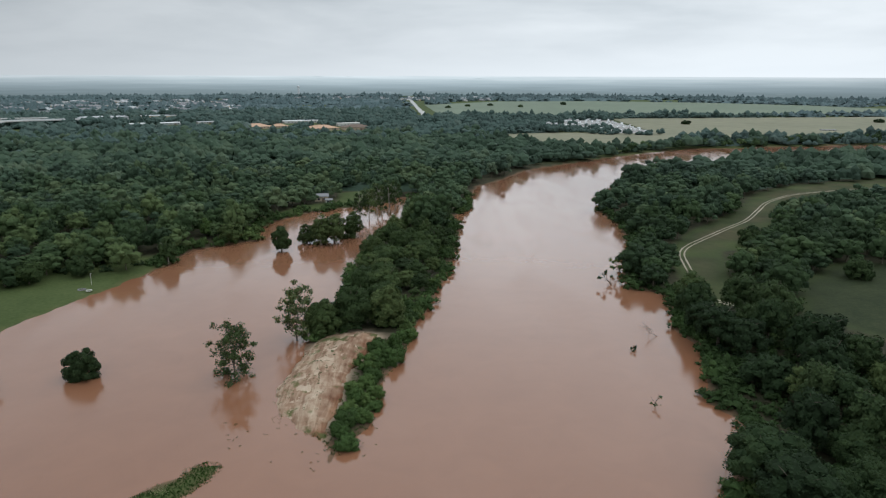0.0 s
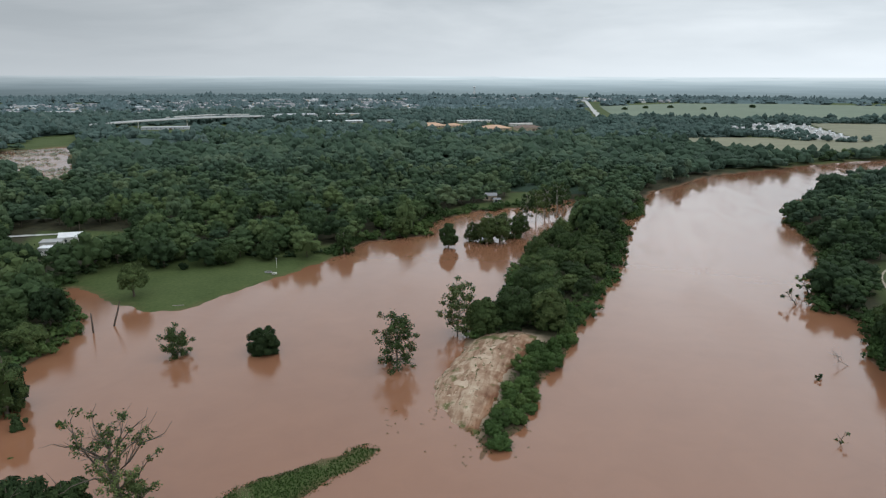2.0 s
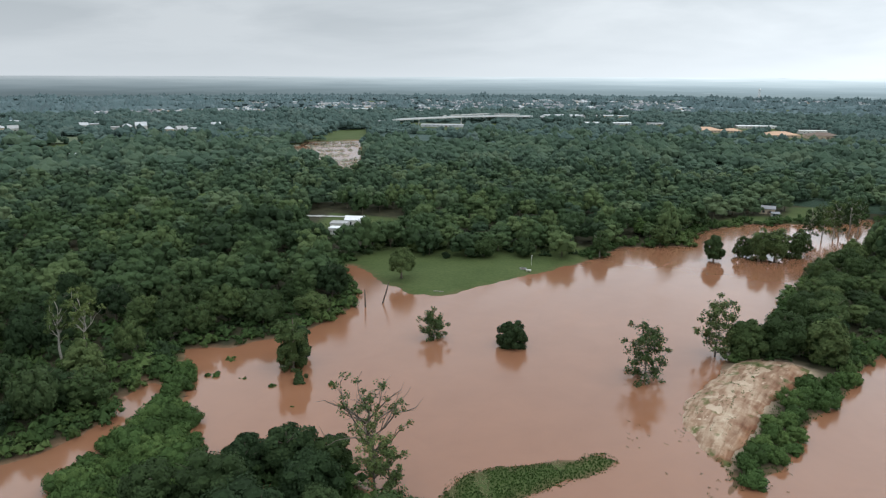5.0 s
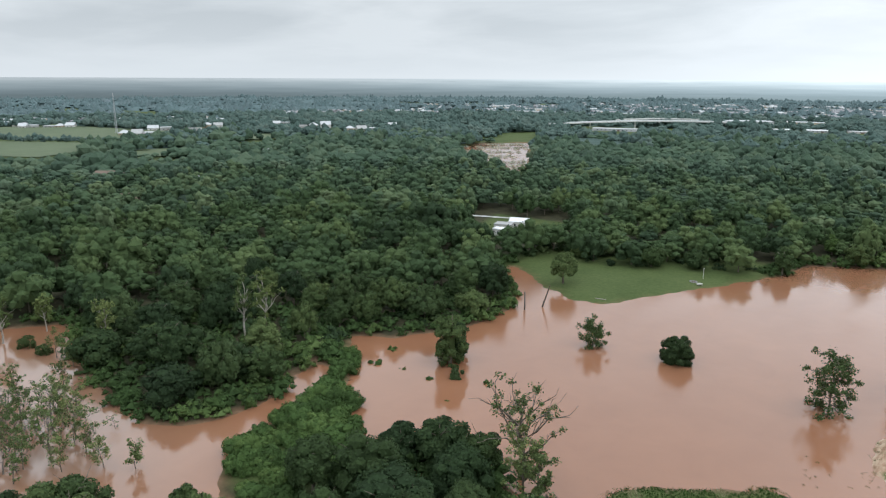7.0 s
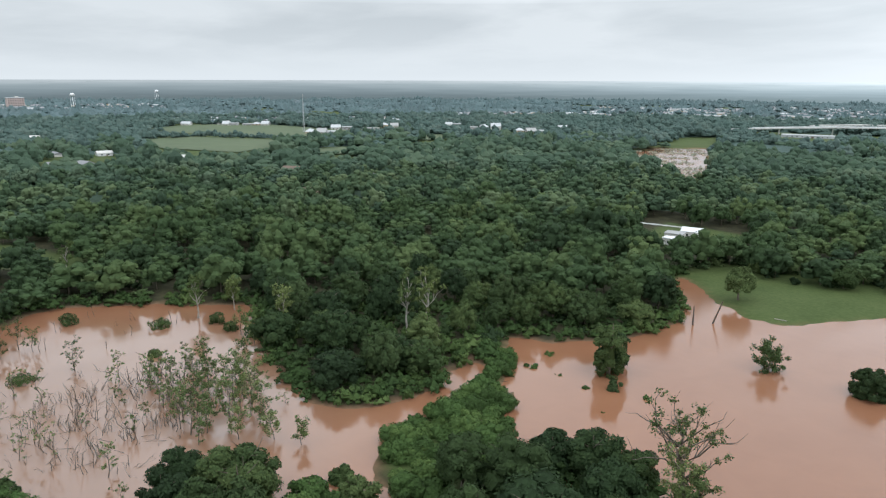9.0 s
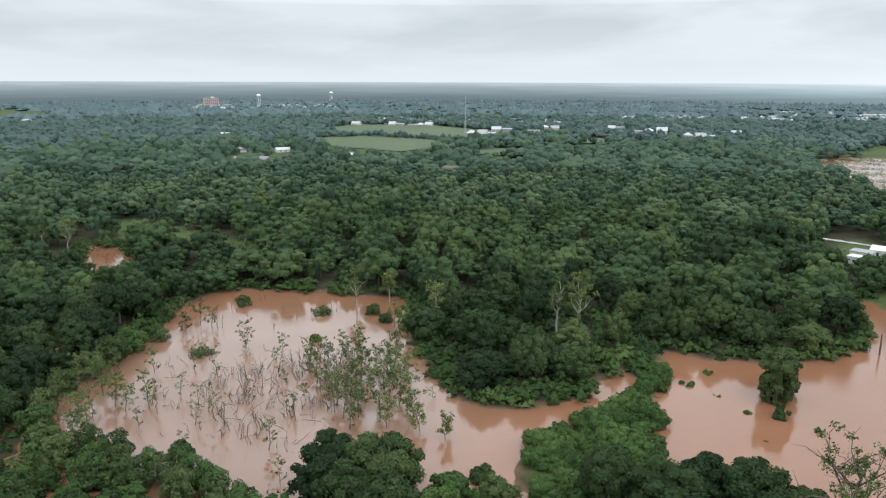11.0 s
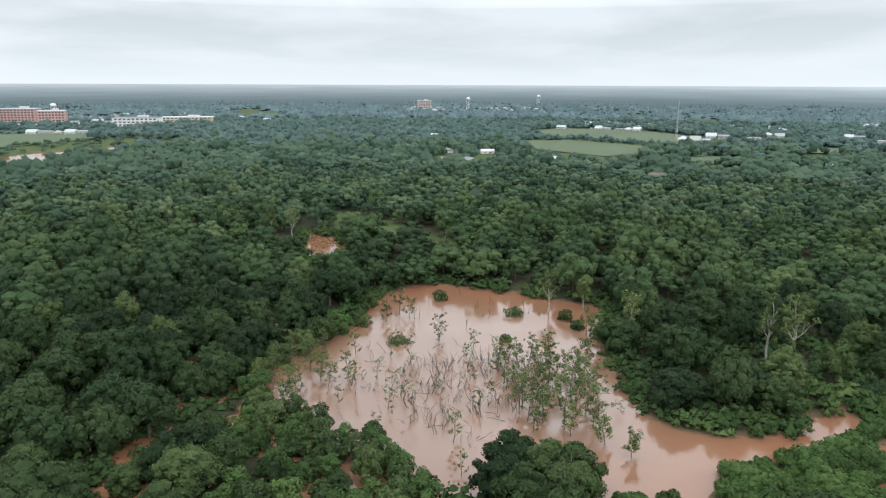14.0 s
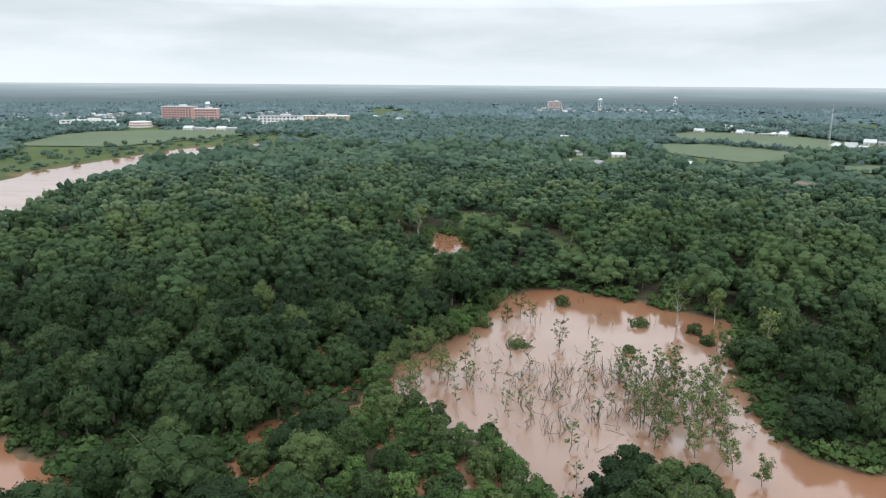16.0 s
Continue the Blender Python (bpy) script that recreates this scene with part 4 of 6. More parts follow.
FERN = [tree_kind(660 + i, 2.6 + 0.4 * i, -0.6, 1.5 + 0.4 * i, 5, 60, 0.42, trunk=False, core=ICO0, cores=True) for i in range(4)]
floor_at = scattered(-290, 140, -140, 300, 5.6, 69, lambda x, y: wooded(x, y, 1.5, False) & (np.hypot(x, y) < 245) & in_sight(x, y))
woodland("woodland_floor_plants", floor_at, FERN, [LEAF_SHRUB_WOOD], "low leafy growth on the woodland floor", 70)


# ---- single trees in and by the flood ----
def single(seed, x, y, radius, low, high, lumps, leaves, leaf, mat, label, bark=None, open_=0.0, name="tree", lump=0.27, turn=0.0, lean=0.0, group="", drop=1.85):
    root = make_tree(name, np.random.default_rng(seed), radius, low, high, lumps, leaves, leaf, mat, label, group, bark, open_, lump=lump, drop=drop)
    root.matrix_basis = pose(x, y, max(level(x, y), -0.8), lean, 0, turn)
    return root


single(701, -98, 175, 5.1, 0.2, 9.6, 46, 6500, 0.28, LEAF, "round dense dark green tree standing in flood water", lump=0.23)
single(704, -75, 314, 4.8, 0.9, 15.0, 26, 3200, 0.46, LEAF, "upright leafy tree with a bare stem in the flood")
single(706, -38, 206, 5.6, 0.5, 13.0, 34, 4600, 0.40, LEAF_LONE, "dense dark leafy tree above the sandbar")
single(707, -29, 212, 6.5, 0.5, 15.0, 36, 5000, 0.40, LEAF, "broad dark leafy tree above the sandbar")
single(708, -18, 214, 6.5, 0.5, 14.0, 36, 5000, 0.40, LEAF, "broad leafy tree on the wooded point")
GROVE = [(-66, 330), (-59, 327), (-54, 336), (-48, 342), (-61, 338), (-52, 329), (-45, 347)]
for i, (x, y) in enumerate(GROVE):
    single(720 + i, x, y, 4.2 + 0.5 * (i % 3), 0.3 + 0.9 * (i % 3), 12.0 + 1.8 * (i * 3 % 4), 30, 2300, 0.44, LEAF if i % 3 else LEAF_LONE, "leafy tree of a grove standing in the flood", bark=BARK_PALE, open_=0.28, lump=0.27, turn=40 * i, group="grove in the flood")
single(740, -168, 209, 5.2, 2.4, 13.0, 34, 4000, 0.38, LEAF, "leafy tree at the edge of the flooded lawn", open_=0.3, lump=0.28, drop=1.5)
single(741, -171, 244, 1.8, 0.2, 3.0, 12, 900, 0.35, LEAF_DARK, "small round bush on the lawn", name="bush")
single(742, -159, 256, 6.2, 2.0, 9.0, 24, 3600, 0.48, LEAF, "spreading leafy tree on the lawn")
single(743, -146, 268, 5.4, 1.0, 8.5, 22, 3000, 0.5, LEAF_DARK, "spreading dark tree on the lawn")
single(744, -188, 246, 5.4, 1.0, 8.0, 22, 3000, 0.5, LEAF, "leafy tree beside the lawn")
single(745, -178, 262, 3.0, 0.3, 4.5, 14, 1500, 0.45, LEAF_SHRUB, "pale green bush beside the lawn", name="bush")
single(746, -104, 329, 5.4, 0.8, 11.0, 22, 2800, 0.52, LEAF, "leafy tree on the flooded shore")
single(747, -117, 337, 3.4, 0.5, 10.5, 18, 1900, 0.5, LEAF_SHRUB, "slender pale green tree on the shore")
single(748, -119, 291, 4.2, 2.0, 12.0, 20, 2400, 0.5, LEAF, "leafy tree with a pale forked stem at the waterline", bark=BARK_PALE)
single(749, -139, 124, 4.7, -0.5, 19.0, 40, 5000, 0.36, LEAF_LONE, "tall slim leafy tree on a drowned hummock", lump=0.26, open_=0.25)
single(750, -142, 128, 4.6, -0.5, 14.0, 30, 3400, 0.36, LEAF_DARK, "leafy tree on a drowned hummock", lump=0.27, open_=0.15)
single(751, -131, 119, 2.2, -0.6, 4.0, 14, 1500, 0.34, LEAF_DARK, "dark bush on a drowned hummock", name="bush")
for i, (x, y, r_, h) in enumerate([(-153, 108, 2.6, 1.3), (-158, 118, 1.7, 2.0), (-135, 113, 1.2, 1.5), (-122, 108, 0.7, 1.1), (-123, 123, 0.7, 2.4), (-9, 208, 1.0, 1.6), (-145, 112, 1.6, 0.8)]):
    single(760 + i, x, y, r_, -0.5, h, 10, 700, 0.3, LEAF_SHRUB, "half-drowned shrub poking out of the flood", name="shrub", group="drowned shrubs")
for i, (x, y, r_, h) in enumerate([(146, 322, 6, 9), (152, 334, 5, 8), (136, 290, 6, 9), (142, 281, 5.5, 9), (150, 300, 6, 10), (166, 268, 5.5, 9), (205, 405, 6, 9), (198, 392, 5, 8)]):
    single(790 + i, x, y, r_, 0.2, h, 24, 2600, 0.55, LEAF_DARK, "dark round tree beside the dirt track", group="trees beside the track")


# ---- the big half-dead tree on the near bank, and drowned wood ----
def bare_tree(seed, height, girth, reach, boughs, twigs, mat, sides=5, bend=0.06):
    """A leafless tree: trunk, boughs, and twigs on each bough."""
    r = np.random.default_rng(seed)
    out = [limbs(r, height, girth, reach, boughs, 0.3, sides, bend)]
    for i in range(twigs):
        a, h = r.uniform(0, 6.28), height * r.uniform(0.5, 1.0)
        d0, d1 = reach * r.uniform(0.1, 0.5), reach * r.uniform(0.5, 1.0)
        out.append(tube([(math.cos(a) * d0, math.sin(a) * d0, h * 0.85), (math.cos(a + 0.3) * d1, math.sin(a + 0.3) * d1, h + reach * r.uniform(0, 0.35))], [girth * 0.2, girth * 0.05], 3))
    return joined(out)


def branching(seed, height, girth, spread, boughs=9, forks=3, start=0.25, up=0.35, sides=6, fine=2, lean=0.0):
    """A trunk with boughs along it that fork into limbs and twigs. Returns the wood and the ends of its twigs."""
    r = np.random.default_rng(seed)
    bits, tips = [], []

    def grow(p, d, length, g, lev):
        bend = Vector(unit(r, 1)[0]) * 0.22
        q = p + (d + bend * 0.5).normalized() * length * 0.5
        e = q + (d - bend * 0.4 + Vector((0, 0, up * 0.4))).normalized() * length * 0.5
        bits.append(tube([p, q, e], [g, g * 0.75, g * 0.48], max(3, sides - 2 - lev)))
        tips.append(e[:])
        if lev == fine:
            return
        for i in range(forks):
            a = i * 6.283 / forks + r.uniform(-0.6, 0.6)
            u = d.orthogonal().normalized()
            w = d.cross(u)
            n_ = (d + (u * math.cos(a) + w * math.sin(a)) * r.uniform(0.5, 1.0) + Vector((0, 0, up * 0.5))).normalized()
            grow(p.lerp(q, r.uniform(0.5, 1.0)) if i else e, n_, length * r.uniform(0.45, 0.72), g * r.uniform(0.45, 0.6), lev + 1)

    sway = [Vector((r.normal(0, 0.03) + lean * z, r.normal(0, 0.03), z)) * height for z in (0.0, 0.3, 0.6, 0.94)]
    sway[0] = Vector((0, 0, -1.2))
    bits.append(tube(sway, [girth * 1.2, girth * 0.9, girth * 0.55, girth * 0.15], sides))
    for i in range(boughs):
        f = start + (0.92 - start) * (i + r.uniform(0, 0.8)) / boughs
        k = min(int(f * 3 / 0.94), 2)
        p = sway[k].lerp(sway[k + 1], min(max(f * 3 / 0.94 - k, 0), 1))
        a = i * 2.4 + r.uniform(-0.5, 0.5)
        d = Vector((math.cos(a), math.sin(a), up + 0.9 * f)).normalized()
        swell = 0.55 + 0.55 * math.sin(math.pi * min(1.0, 0.12 + 0.8 * (f - start) / (0.95 - start)))
        grow(p, d, height * spread * r.uniform(0.65, 1.15) * swell, girth * (0.7 - 0.35 * f), 1)
    v, f = joined(bits)
    return v, f, np.array(tips)


def sprays(seed, tips, leaves, leaf, size, keep=1.0, low=0.0):
    """Leaf tufts on the ends of twigs."""
    r = np.random.default_rng(seed)
    V, F, N, k = [], [], [], 0
    for p in tips:
        if r.uniform() > keep or p[2] < low:
            continue
        q = unit(r, leaves)
        sv, sf = shards(r, p + q * r.uniform(0.25, 1.0, (leaves, 1)) * size * r.uniform(0.7, 1.3) * [1, 1, 0.8], q + [0, 0, 0.3], leaf)
        V.append(sv)
        F.append(sf + k)
        N.append(np.repeat(q + [0, 0, 0.3] + 0.4 * r.normal(size=(leaves, 3)), 3, 0))
        k += len(sv)
    N = np.concatenate(N)
    return np.concatenate(V), np.concatenate(F), N / np.linalg.norm(N, axis=1, keepdims=True)


def half_dead(seed, x, y, height, spread, label, mat=LEAF, leaves=46, leaf=0.26, size=0.9, keep=0.75, boughs=9, forks=3, start=0.25, fine=2, girth=0.024, bark=None, group="", low=0.0, up=0.35):
    root = tagged(new("half_dead_tree"), label, "tree", group)
    v, f, tips = branching(seed, height, girth * height, spread, boughs, forks, start, up, fine=fine)
    mesh_object("trunk", v, f, bark or BARK, smooth=True, parent=root)
    lv, lf, ln_ = sprays(seed + 1, tips, leaves, leaf, size, keep, low * height)
    mesh_object("foliage", lv, lf, mat, parent=root, normals=ln_)
    root.matrix_basis = pose(x, y, level(x, y))
    return root


half_dead(801, -86, 96, 18.0, 0.40, "big half-dead tree with bare boughs and leaf tufts", LEAF_LONE, leaves=40, leaf=0.27, size=1.2, keep=0.42, boughs=11, start=0.34, fine=3, girth=0.03, up=0.35)
half_dead(805, -80, 91, 14.0, 0.26, "thin half-bare tree with pale leaf tufts", LEAF_PALE, leaves=46, leaf=0.26, size=1.15, keep=0.85, boughs=15, start=0.12, girth=0.018)
half_dead(809, -77, 92, 11.5, 0.24, "slender leafy tree at the near bank", LEAF_LONE, leaves=50, leaf=0.27, size=1.0, keep=0.95, boughs=11, start=0.15, girth=0.018)
half_dead(702, -57, 176, 15.8, 0.27, "tall open leafy tree standing alone in the flood", LEAF_LONE, leaves=60, leaf=0.34, size=1.6, keep=0.95, boughs=19, start=0.05, girth=0.018, up=0.2)
half_dead(711, -121, 166, 9.2, 0.33, "small open leafy tree standing in flood water", LEAF_LONE, leaves=60, leaf=0.29, size=1.4, keep=1.0, boughs=16, start=0.08, girth=0.02, up=0.3)
half_dead(717, -45, 202, 15.5, 0.33, "leafy tree with a clear stem at the sandbar", LEAF_LONE, leaves=60, leaf=0.34, size=1.6, keep=1.0, boughs=17, start=0.14, girth=0.018, up=0.2)
STAND = [(-47, 383), (-42, 387), (-38, 394), (-33, 408), (-29, 412), (-36, 402)]
for i, (x, y) in enumerate(STAND):
    half_dead(730 + 2 * i, x, y, 18.5 + 0.8 * (i % 4), 0.24, "tall tree with a long bare stem in the flood", LEAF, leaves=44, leaf=0.55, size=2.0, keep=0.95, boughs=15, start=0.30, girth=0.018, bark=BARK_PALE, group="tall stand in the flood", fine=1, forks=4)
for i, (x, y, h) in enumerate([(-189, 86, 17.5), (-186, 91, 18.0), (-239, 30, 16.0), (-242, 43, 11.0), (-303, -9, 14.0), (-209, 52, 14.0), (-336, -96, 14.0), (-345, -88, 15.0)]):
    half_dead(780 + 2 * i, x, y, h, 0.24, "tall tree with pale bare stems and thin leaves", LEAF_PALE, leaves=36, leaf=0.36, size=1.2, keep=0.8, boughs=10, start=0.38, girth=0.02, bark=BARK_PALE, group="pale-stemmed trees", low=0.5, up=0.7)
single(804, -99, 86, 6.4, 0.2, 13.5, 30, 7000, 0.36, LEAF_DARK, "broad dark tree on the near bank")
single(805, -92, 91, 5.0, 0.2, 12.0, 26, 6000, 0.36, LEAF, "leafy green tree on the near bank")
single(806, -105, 80, 5.5, 0.2, 11.5, 26, 6000, 0.36, LEAF_DARK, "dark leafy tree on the near bank")

CLUMP = [(-121, 8), (-124, 17), (-118, 21), (-128, 11), (-115, 13), (-126, 23), (-111, 20)]
for i, (x, y) in enumerate(CLUMP):
    single(810 + i, x, y, 5.0 + 0.4 * (i % 3), 0.0, 12.8 + 0.8 * (i % 4), 30, 5000, 0.33, LEAF if i % 3 else LEAF_DARK, "broad leafy tree standing between pond and channel", turn=60 * i, lump=0.3, group="clump beside the pond")
for i, (x, y, r_, h) in enumerate([(-117, 33, 4.2, 7.5), (-122, 41, 2.8, 4.5), (-111, 29, 4.6, 9.0), (-113, 41, 4.0, 7.0), (-107, 36, 4.6, 8.5), (-122, 35, 2.4, 3.6), (-104, 28, 4.8, 9.5)]):
    single(1810 + i, x, y, r_, -0.8, h, 24, 2600, 0.34, LEAF if i % 2 else LEAF_SHRUB, "leafy low tree standing drowned at the channel", turn=70 * i, lump=0.3, group="drowned trees at the channel")
for i, (x, y, r_, h) in enumerate([(-136, -57, 4.4, 9.0), (-143, -56, 4.2, 8.5), (-129, -61, 4.6, 10.0), (-122, -65, 3.6, 8.0), (-139, -52, 3.4, 7.0)]):
    single(1830 + i, x, y, r_, -0.4, h, 26, 2600, 0.34, LEAF if i % 2 else LEAF_DARK, "leafy tree standing in a flooded hollow", turn=70 * i, lump=0.3, group="trees in the flooded hollow")
DROWNED = [(-206, -34), (-209, 16), (-200, 34), (-160, 24), (-141, 4), (-143, -14), (-165, -38)]
THICK = [(-193, -14), (-196, 14), (-186, 30), (-164, 22), (-152, 8), (-150, -8), (-170, -22)]
BARK_GREY = two_tone("grey drowned stems", (0.10, 0.083, 0.068), (0.24, 0.205, 0.17), 2.0, 0.5)


def stem_clump(seed, stems, height, splay, mat):
    """Thin crooked stems that lean out of one root, each with a few twigs."""
    r = np.random.default_rng(seed)
    bits = []
    for _ in range(stems):
        a, k, h = r.uniform(0, 6.28), splay * r.uniform(0.0, 1.3), height * r.uniform(0.35, 1.0)
        p0 = Vector((r.normal(0, 1.0), r.normal(0, 1.0), -0.8))
        d = Vector((math.cos(a) * k, math.sin(a) * k, 1)).normalized()
        p1 = p0 + d * h * 0.45 + Vector((r.normal(0, 0.16), r.normal(0, 0.16), 0)) * h * 0.45
        p2 = p1 + (d + Vector((r.normal(0, 0.3), r.normal(0, 0.3), 0.1))).normalized() * h * 0.32
        p3 = p2 + (d + Vector((r.normal(0, 0.5), r.normal(0, 0.5), 0.0))).normalized() * h * 0.3
        g = 0.045 + 0.007 * h
        bits.append(tube([p0, p1, p2, p3], [g, g * 0.8, g * 0.55, g * 0.2], 4))
        for _ in range(int(r.integers(2, 6))):
            q = p1.lerp(p3, r.uniform(-0.5, 0.9))
            e = q + (d * 0.6 + Vector(unit(r, 1)[0])).normalized() * h * r.uniform(0.12, 0.34)
            bits.append(tube([q, e], [g * 0.45, g * 0.15], 3))
    return joined(bits)


sticks = scattered(-260, -115, -60, 60, 8.0, 81, lambda x, y: (depth_in(DROWNED, x, y) > 0) & (ripple(x, y, 22, 182) > -0.5))
bare = []
for i in range(7):
    v, f = stem_clump(820 + i, 2 + i % 3, 3.6 + 0.6 * i, 0.6, BARK_WET)
    bare.append(tagged(mesh_object("drowned_tree", v, f, BARK_WET if i % 3 else BARK_GREY), "thin leafless drowned stems leaning in the pond", "dead tree", "drowned trees in the pond"))
strew(bare, sticks, 83, 0.6, 1.25, lean=8)
heart = scattered(-260, -115, -60, 60, 4.9, 181, lambda x, y: depth_in(THICK, x, y) > 0)
dense = []
for i in range(5):
    v, f = stem_clump(1820 + i, 4 + i, 5.4 + 0.6 * i, 0.6, BARK_WET)
    dense.append(tagged(mesh_object("dead_shrub", v, f, BARK_GREY if i % 2 else BARK_WET), "dense clump of bare drowned stems in the pond", "dead shrub", "stem clumps in the pond"))
strew(dense, heart, 183, 0.6, 1.15, lean=6)
fallen = scattered(-210, -130, -35, 35, 9.5, 84, lambda x, y: depth_in(DROWNED, x, y) > 2)
lying = []
for i in range(3):
    v, f = bare_tree(870 + i, 4.0 + i, 0.07, 1.2, 3, 6, BARK_WET, 4, 0.12)
    lying.append(tagged(mesh_object("fallen_tree", v, f, BARK_WET), "fallen bare stem half sunk in the pond", "dead tree", "fallen stems in the pond"))
r = np.random.default_rng(184)
for i, (x, y) in enumerate(fallen):
    m = pose(x, y, 0.1, 0, r.uniform(68, 84), r.uniform(0, 360)) @ Matrix.Diagonal((0.9, 0.9, r.uniform(0.7, 1.2), 1))
    if i < 3:
        lying[i].matrix_basis = m
    else:
        copy_thing(lying[i % 3], m)
for i, (x, y, h) in enumerate([(-254, -2, 7.0), (-233, 7.5, 6.5), (-246, 10, 8.0), (-228, -15, 7.0), (-236, 22, 6.0), (-243, -12, 5.0), (-222, 0, 4.0), (-240, 4, 4.5)]):
    v, f = stem_clump(1850 + i, 2, h, 0.12, BARK_WET)
    ob = tagged(mesh_object("dead_tree", v, f, BARK_WET), "upright bare drowned trunk with a mirror image", "dead tree", "upright trunks in the pond")
    ob.matrix_basis = pose(x, y, 0, 0, 0, 50 * i)


def thin_tree(seed, h, spread, leaves, size, mat, keep, label, group, bark=None):
    root = tagged(new("thin_tree"), label, "tree", group)
    v, f, tips = branching(seed, h, 0.011 * h + 0.02, spread, 7, 3, 0.22, 0.4, 5, 2)
    mesh_object("trunk", v, f, bark or BARK, parent=root)
    lv, lf, ln_ = sprays(seed + 1, tips, leaves, 0.2, size, keep, 0.15 * h)
    mesh_object("foliage", lv, lf, mat, parent=root, normals=ln_)
    return root


green = [thin_tree(840 + 2 * i, 5.4 + 0.7 * i, 0.26, 12, 0.5, LEAF_PALE, 0.75, "thin drowned tree with sparse pale leaves", "sparse trees in the pond") for i in range(6)]
LEAFY = [(-197, 10), (-198, 30), (-176, 38), (-152, 34), (-150, 16), (-172, 8)]
leafy = scattered(-215, -140, 5, 48, 5.4, 284, lambda x, y: inside(LEAFY, x, y))
strew(green, leafy, 186, 0.8, 1.25, lean=6)
stray = scattered(-215, -115, -55, 25, 11.0, 85, lambda x, y: inside(DROWNED, x, y))
strew(green, np.concatenate([stray, [(-208, -7), (-180, -36), (-176, -30), (-172, -35), (-166, -42), (-131, 1), (-161, 40), (-186, 2), (-184, 9)]]), 86, 0.6, 1.0, lean=6, fresh=False)
for i, (x, y, h) in enumerate([(-158, 26, 11.5), (-164, 21, 10.0), (-169, 29, 11.5), (-176, 24, 9.5), (-154, 32, 9.5), (-181, 31, 8.5), (-149, 26, 7.5), (-190, 36, 8.0), (-145, 33, 6.5), (-163, 32, 10.5), (-206, 42, 8.0), (-216, 40, 8.0), (-140, 38, 6.0), (-155, 20, 7.5), (-176, -38, 8.0), (-183, -42, 9.0), (-168, -44, 8.0), (-160, -42, 7.0)]):
    ob = thin_tree(1870 + 2 * i, h, 0.30, 34, 0.95, LEAF_PALE, 1.0, "feathery olive-green willow standing in the pond", "willows in the pond")
    ob.matrix_basis = pose(x, y, -0.4, 3 * (i % 3), 0, 40 * i)
for i, (x, y, h, size_) in enumerate([(-208, -7, 9.0, 0.9), (-233, -22, 8.5, 1.3), (-229, -18, 7.0, 1.2), (-236, -27, 9.0, 1.3), (-226, -26, 6.0, 1.1)]):
    ob = thin_tree(1890 + 2 * i, h, 0.32, 16, size_ * 0.7, LEAF_LONE, 0.95, "leafy tree with a thin stem standing in the pond", "leafy trees in the pond")
    ob.matrix_basis = pose(x, y, -0.4, 0, 0, 70 * i)
for i, (x, y, r_, h) in enumerate([(-252, -9, 3.0, 5.0), (-235, 18, 3.4, 4.2), (-206, -19.5, 3.6, 2.4), (-210, 13.6, 2.0, 3.0), (-231, 35, 2.6, 5.0), (-222, 38, 2.4, 4.4), (-213, 43, 2.6, 4.0), (-243, -33, 3.2, 6.0), (-222, -33, 3.0, 5.5)]):
    single(880 + i, x, y, r_, -0.4, h, 20, 1100, 0.28, LEAF_LONE, "leafy bush standing in the pond", name="shrub", group="bushes in the pond", open_=0.35, lump=0.3)
nearpond = scattered(-168, -100, -62, 4, 6.2, 87, lambda x, y: inside(POND_EDGE, x, y))
olive = [make_tree("pond_tree", np.random.default_rng(860 + i), 2.9 + 0.35 * i, 0.2, 6.5 + 1.0 * i, 22, 1600, 0.3, LEAF_SHRUB if i % 2 else LEAF, "feathery olive-green tree at the pond's near edge", "trees at the pond's edge", open_=0.25, lump=0.28) for i in range(4)]
strew(olive, nearpond, 88, 0.75, 1.2)
for i, (x, y, r_, h) in enumerate([(-196, -48, 4.4, 9.0), (-205, -44, 4.8, 10.0), (-214, -40, 4.6, 9.5), (-188, -53, 4.2, 8.0), (-176, -54, 4.0, 7.5), (-166, -53, 4.2, 8.0), (-157, -49, 4.0, 8.0), (-148, -44, 4.4, 8.5), (-141, -36, 4.2, 8.0), (-137, -28, 4.2, 7.5), (-133, -18, 4.0, 7.5)]):
    single(1900 + i, x, y, r_, -0.3, h, 26, 2200, 0.34, (LEAF, LEAF_LONE, LEAF_SHRUB)[i % 3], "leafy tree standing at the drowned edge of the pond", turn=70 * i, lump=0.28, open_=0.15, group="trees at the drowned edge")
west = scattered(-215, -150, -60, -25, 6.5, 89, lambda x, y: inside([(-210, -50), (-192, -38), (-166, -40), (-152, -48), (-170, -58)], x, y))
for i, (x, y) in enumerate(west):
    copy_thing(green[i % 6], pose(x, y, max(level(x, y), -0.7), 0, 6, 70 * i) @ Matrix.Diagonal((0.9, 0.9, 0.75 + 0.1 * (i % 4), 1)))

# logs and drift
def log(seed, length, girth, twigs):
    r = np.random.default_rng(seed)
    bits = [tube([(-length / 2, 0, 0.05), (0, r.normal(0, 0.06) * length, 0.1), (length / 2, 0, 0.02)], [girth, girth * 0.85, girth * 0.3], 6)]
    for i in range(twigs):
        x = r.uniform(-0.3, 0.45) * length
        bits.append(tube([(x, 0, 0.05), (x + r.uniform(-0.5, 0.9), r.uniform(-1.2, 1.2), r.uniform(0.1, 0.9))], [girth * 0.35, 0.02], 4))
    v, f = joined(bits)
    return tagged(mesh_object("driftwood", v, f, BARK_WET, smooth=True), "dark wet driftwood log lying in the flood", "driftwood", "driftwood")


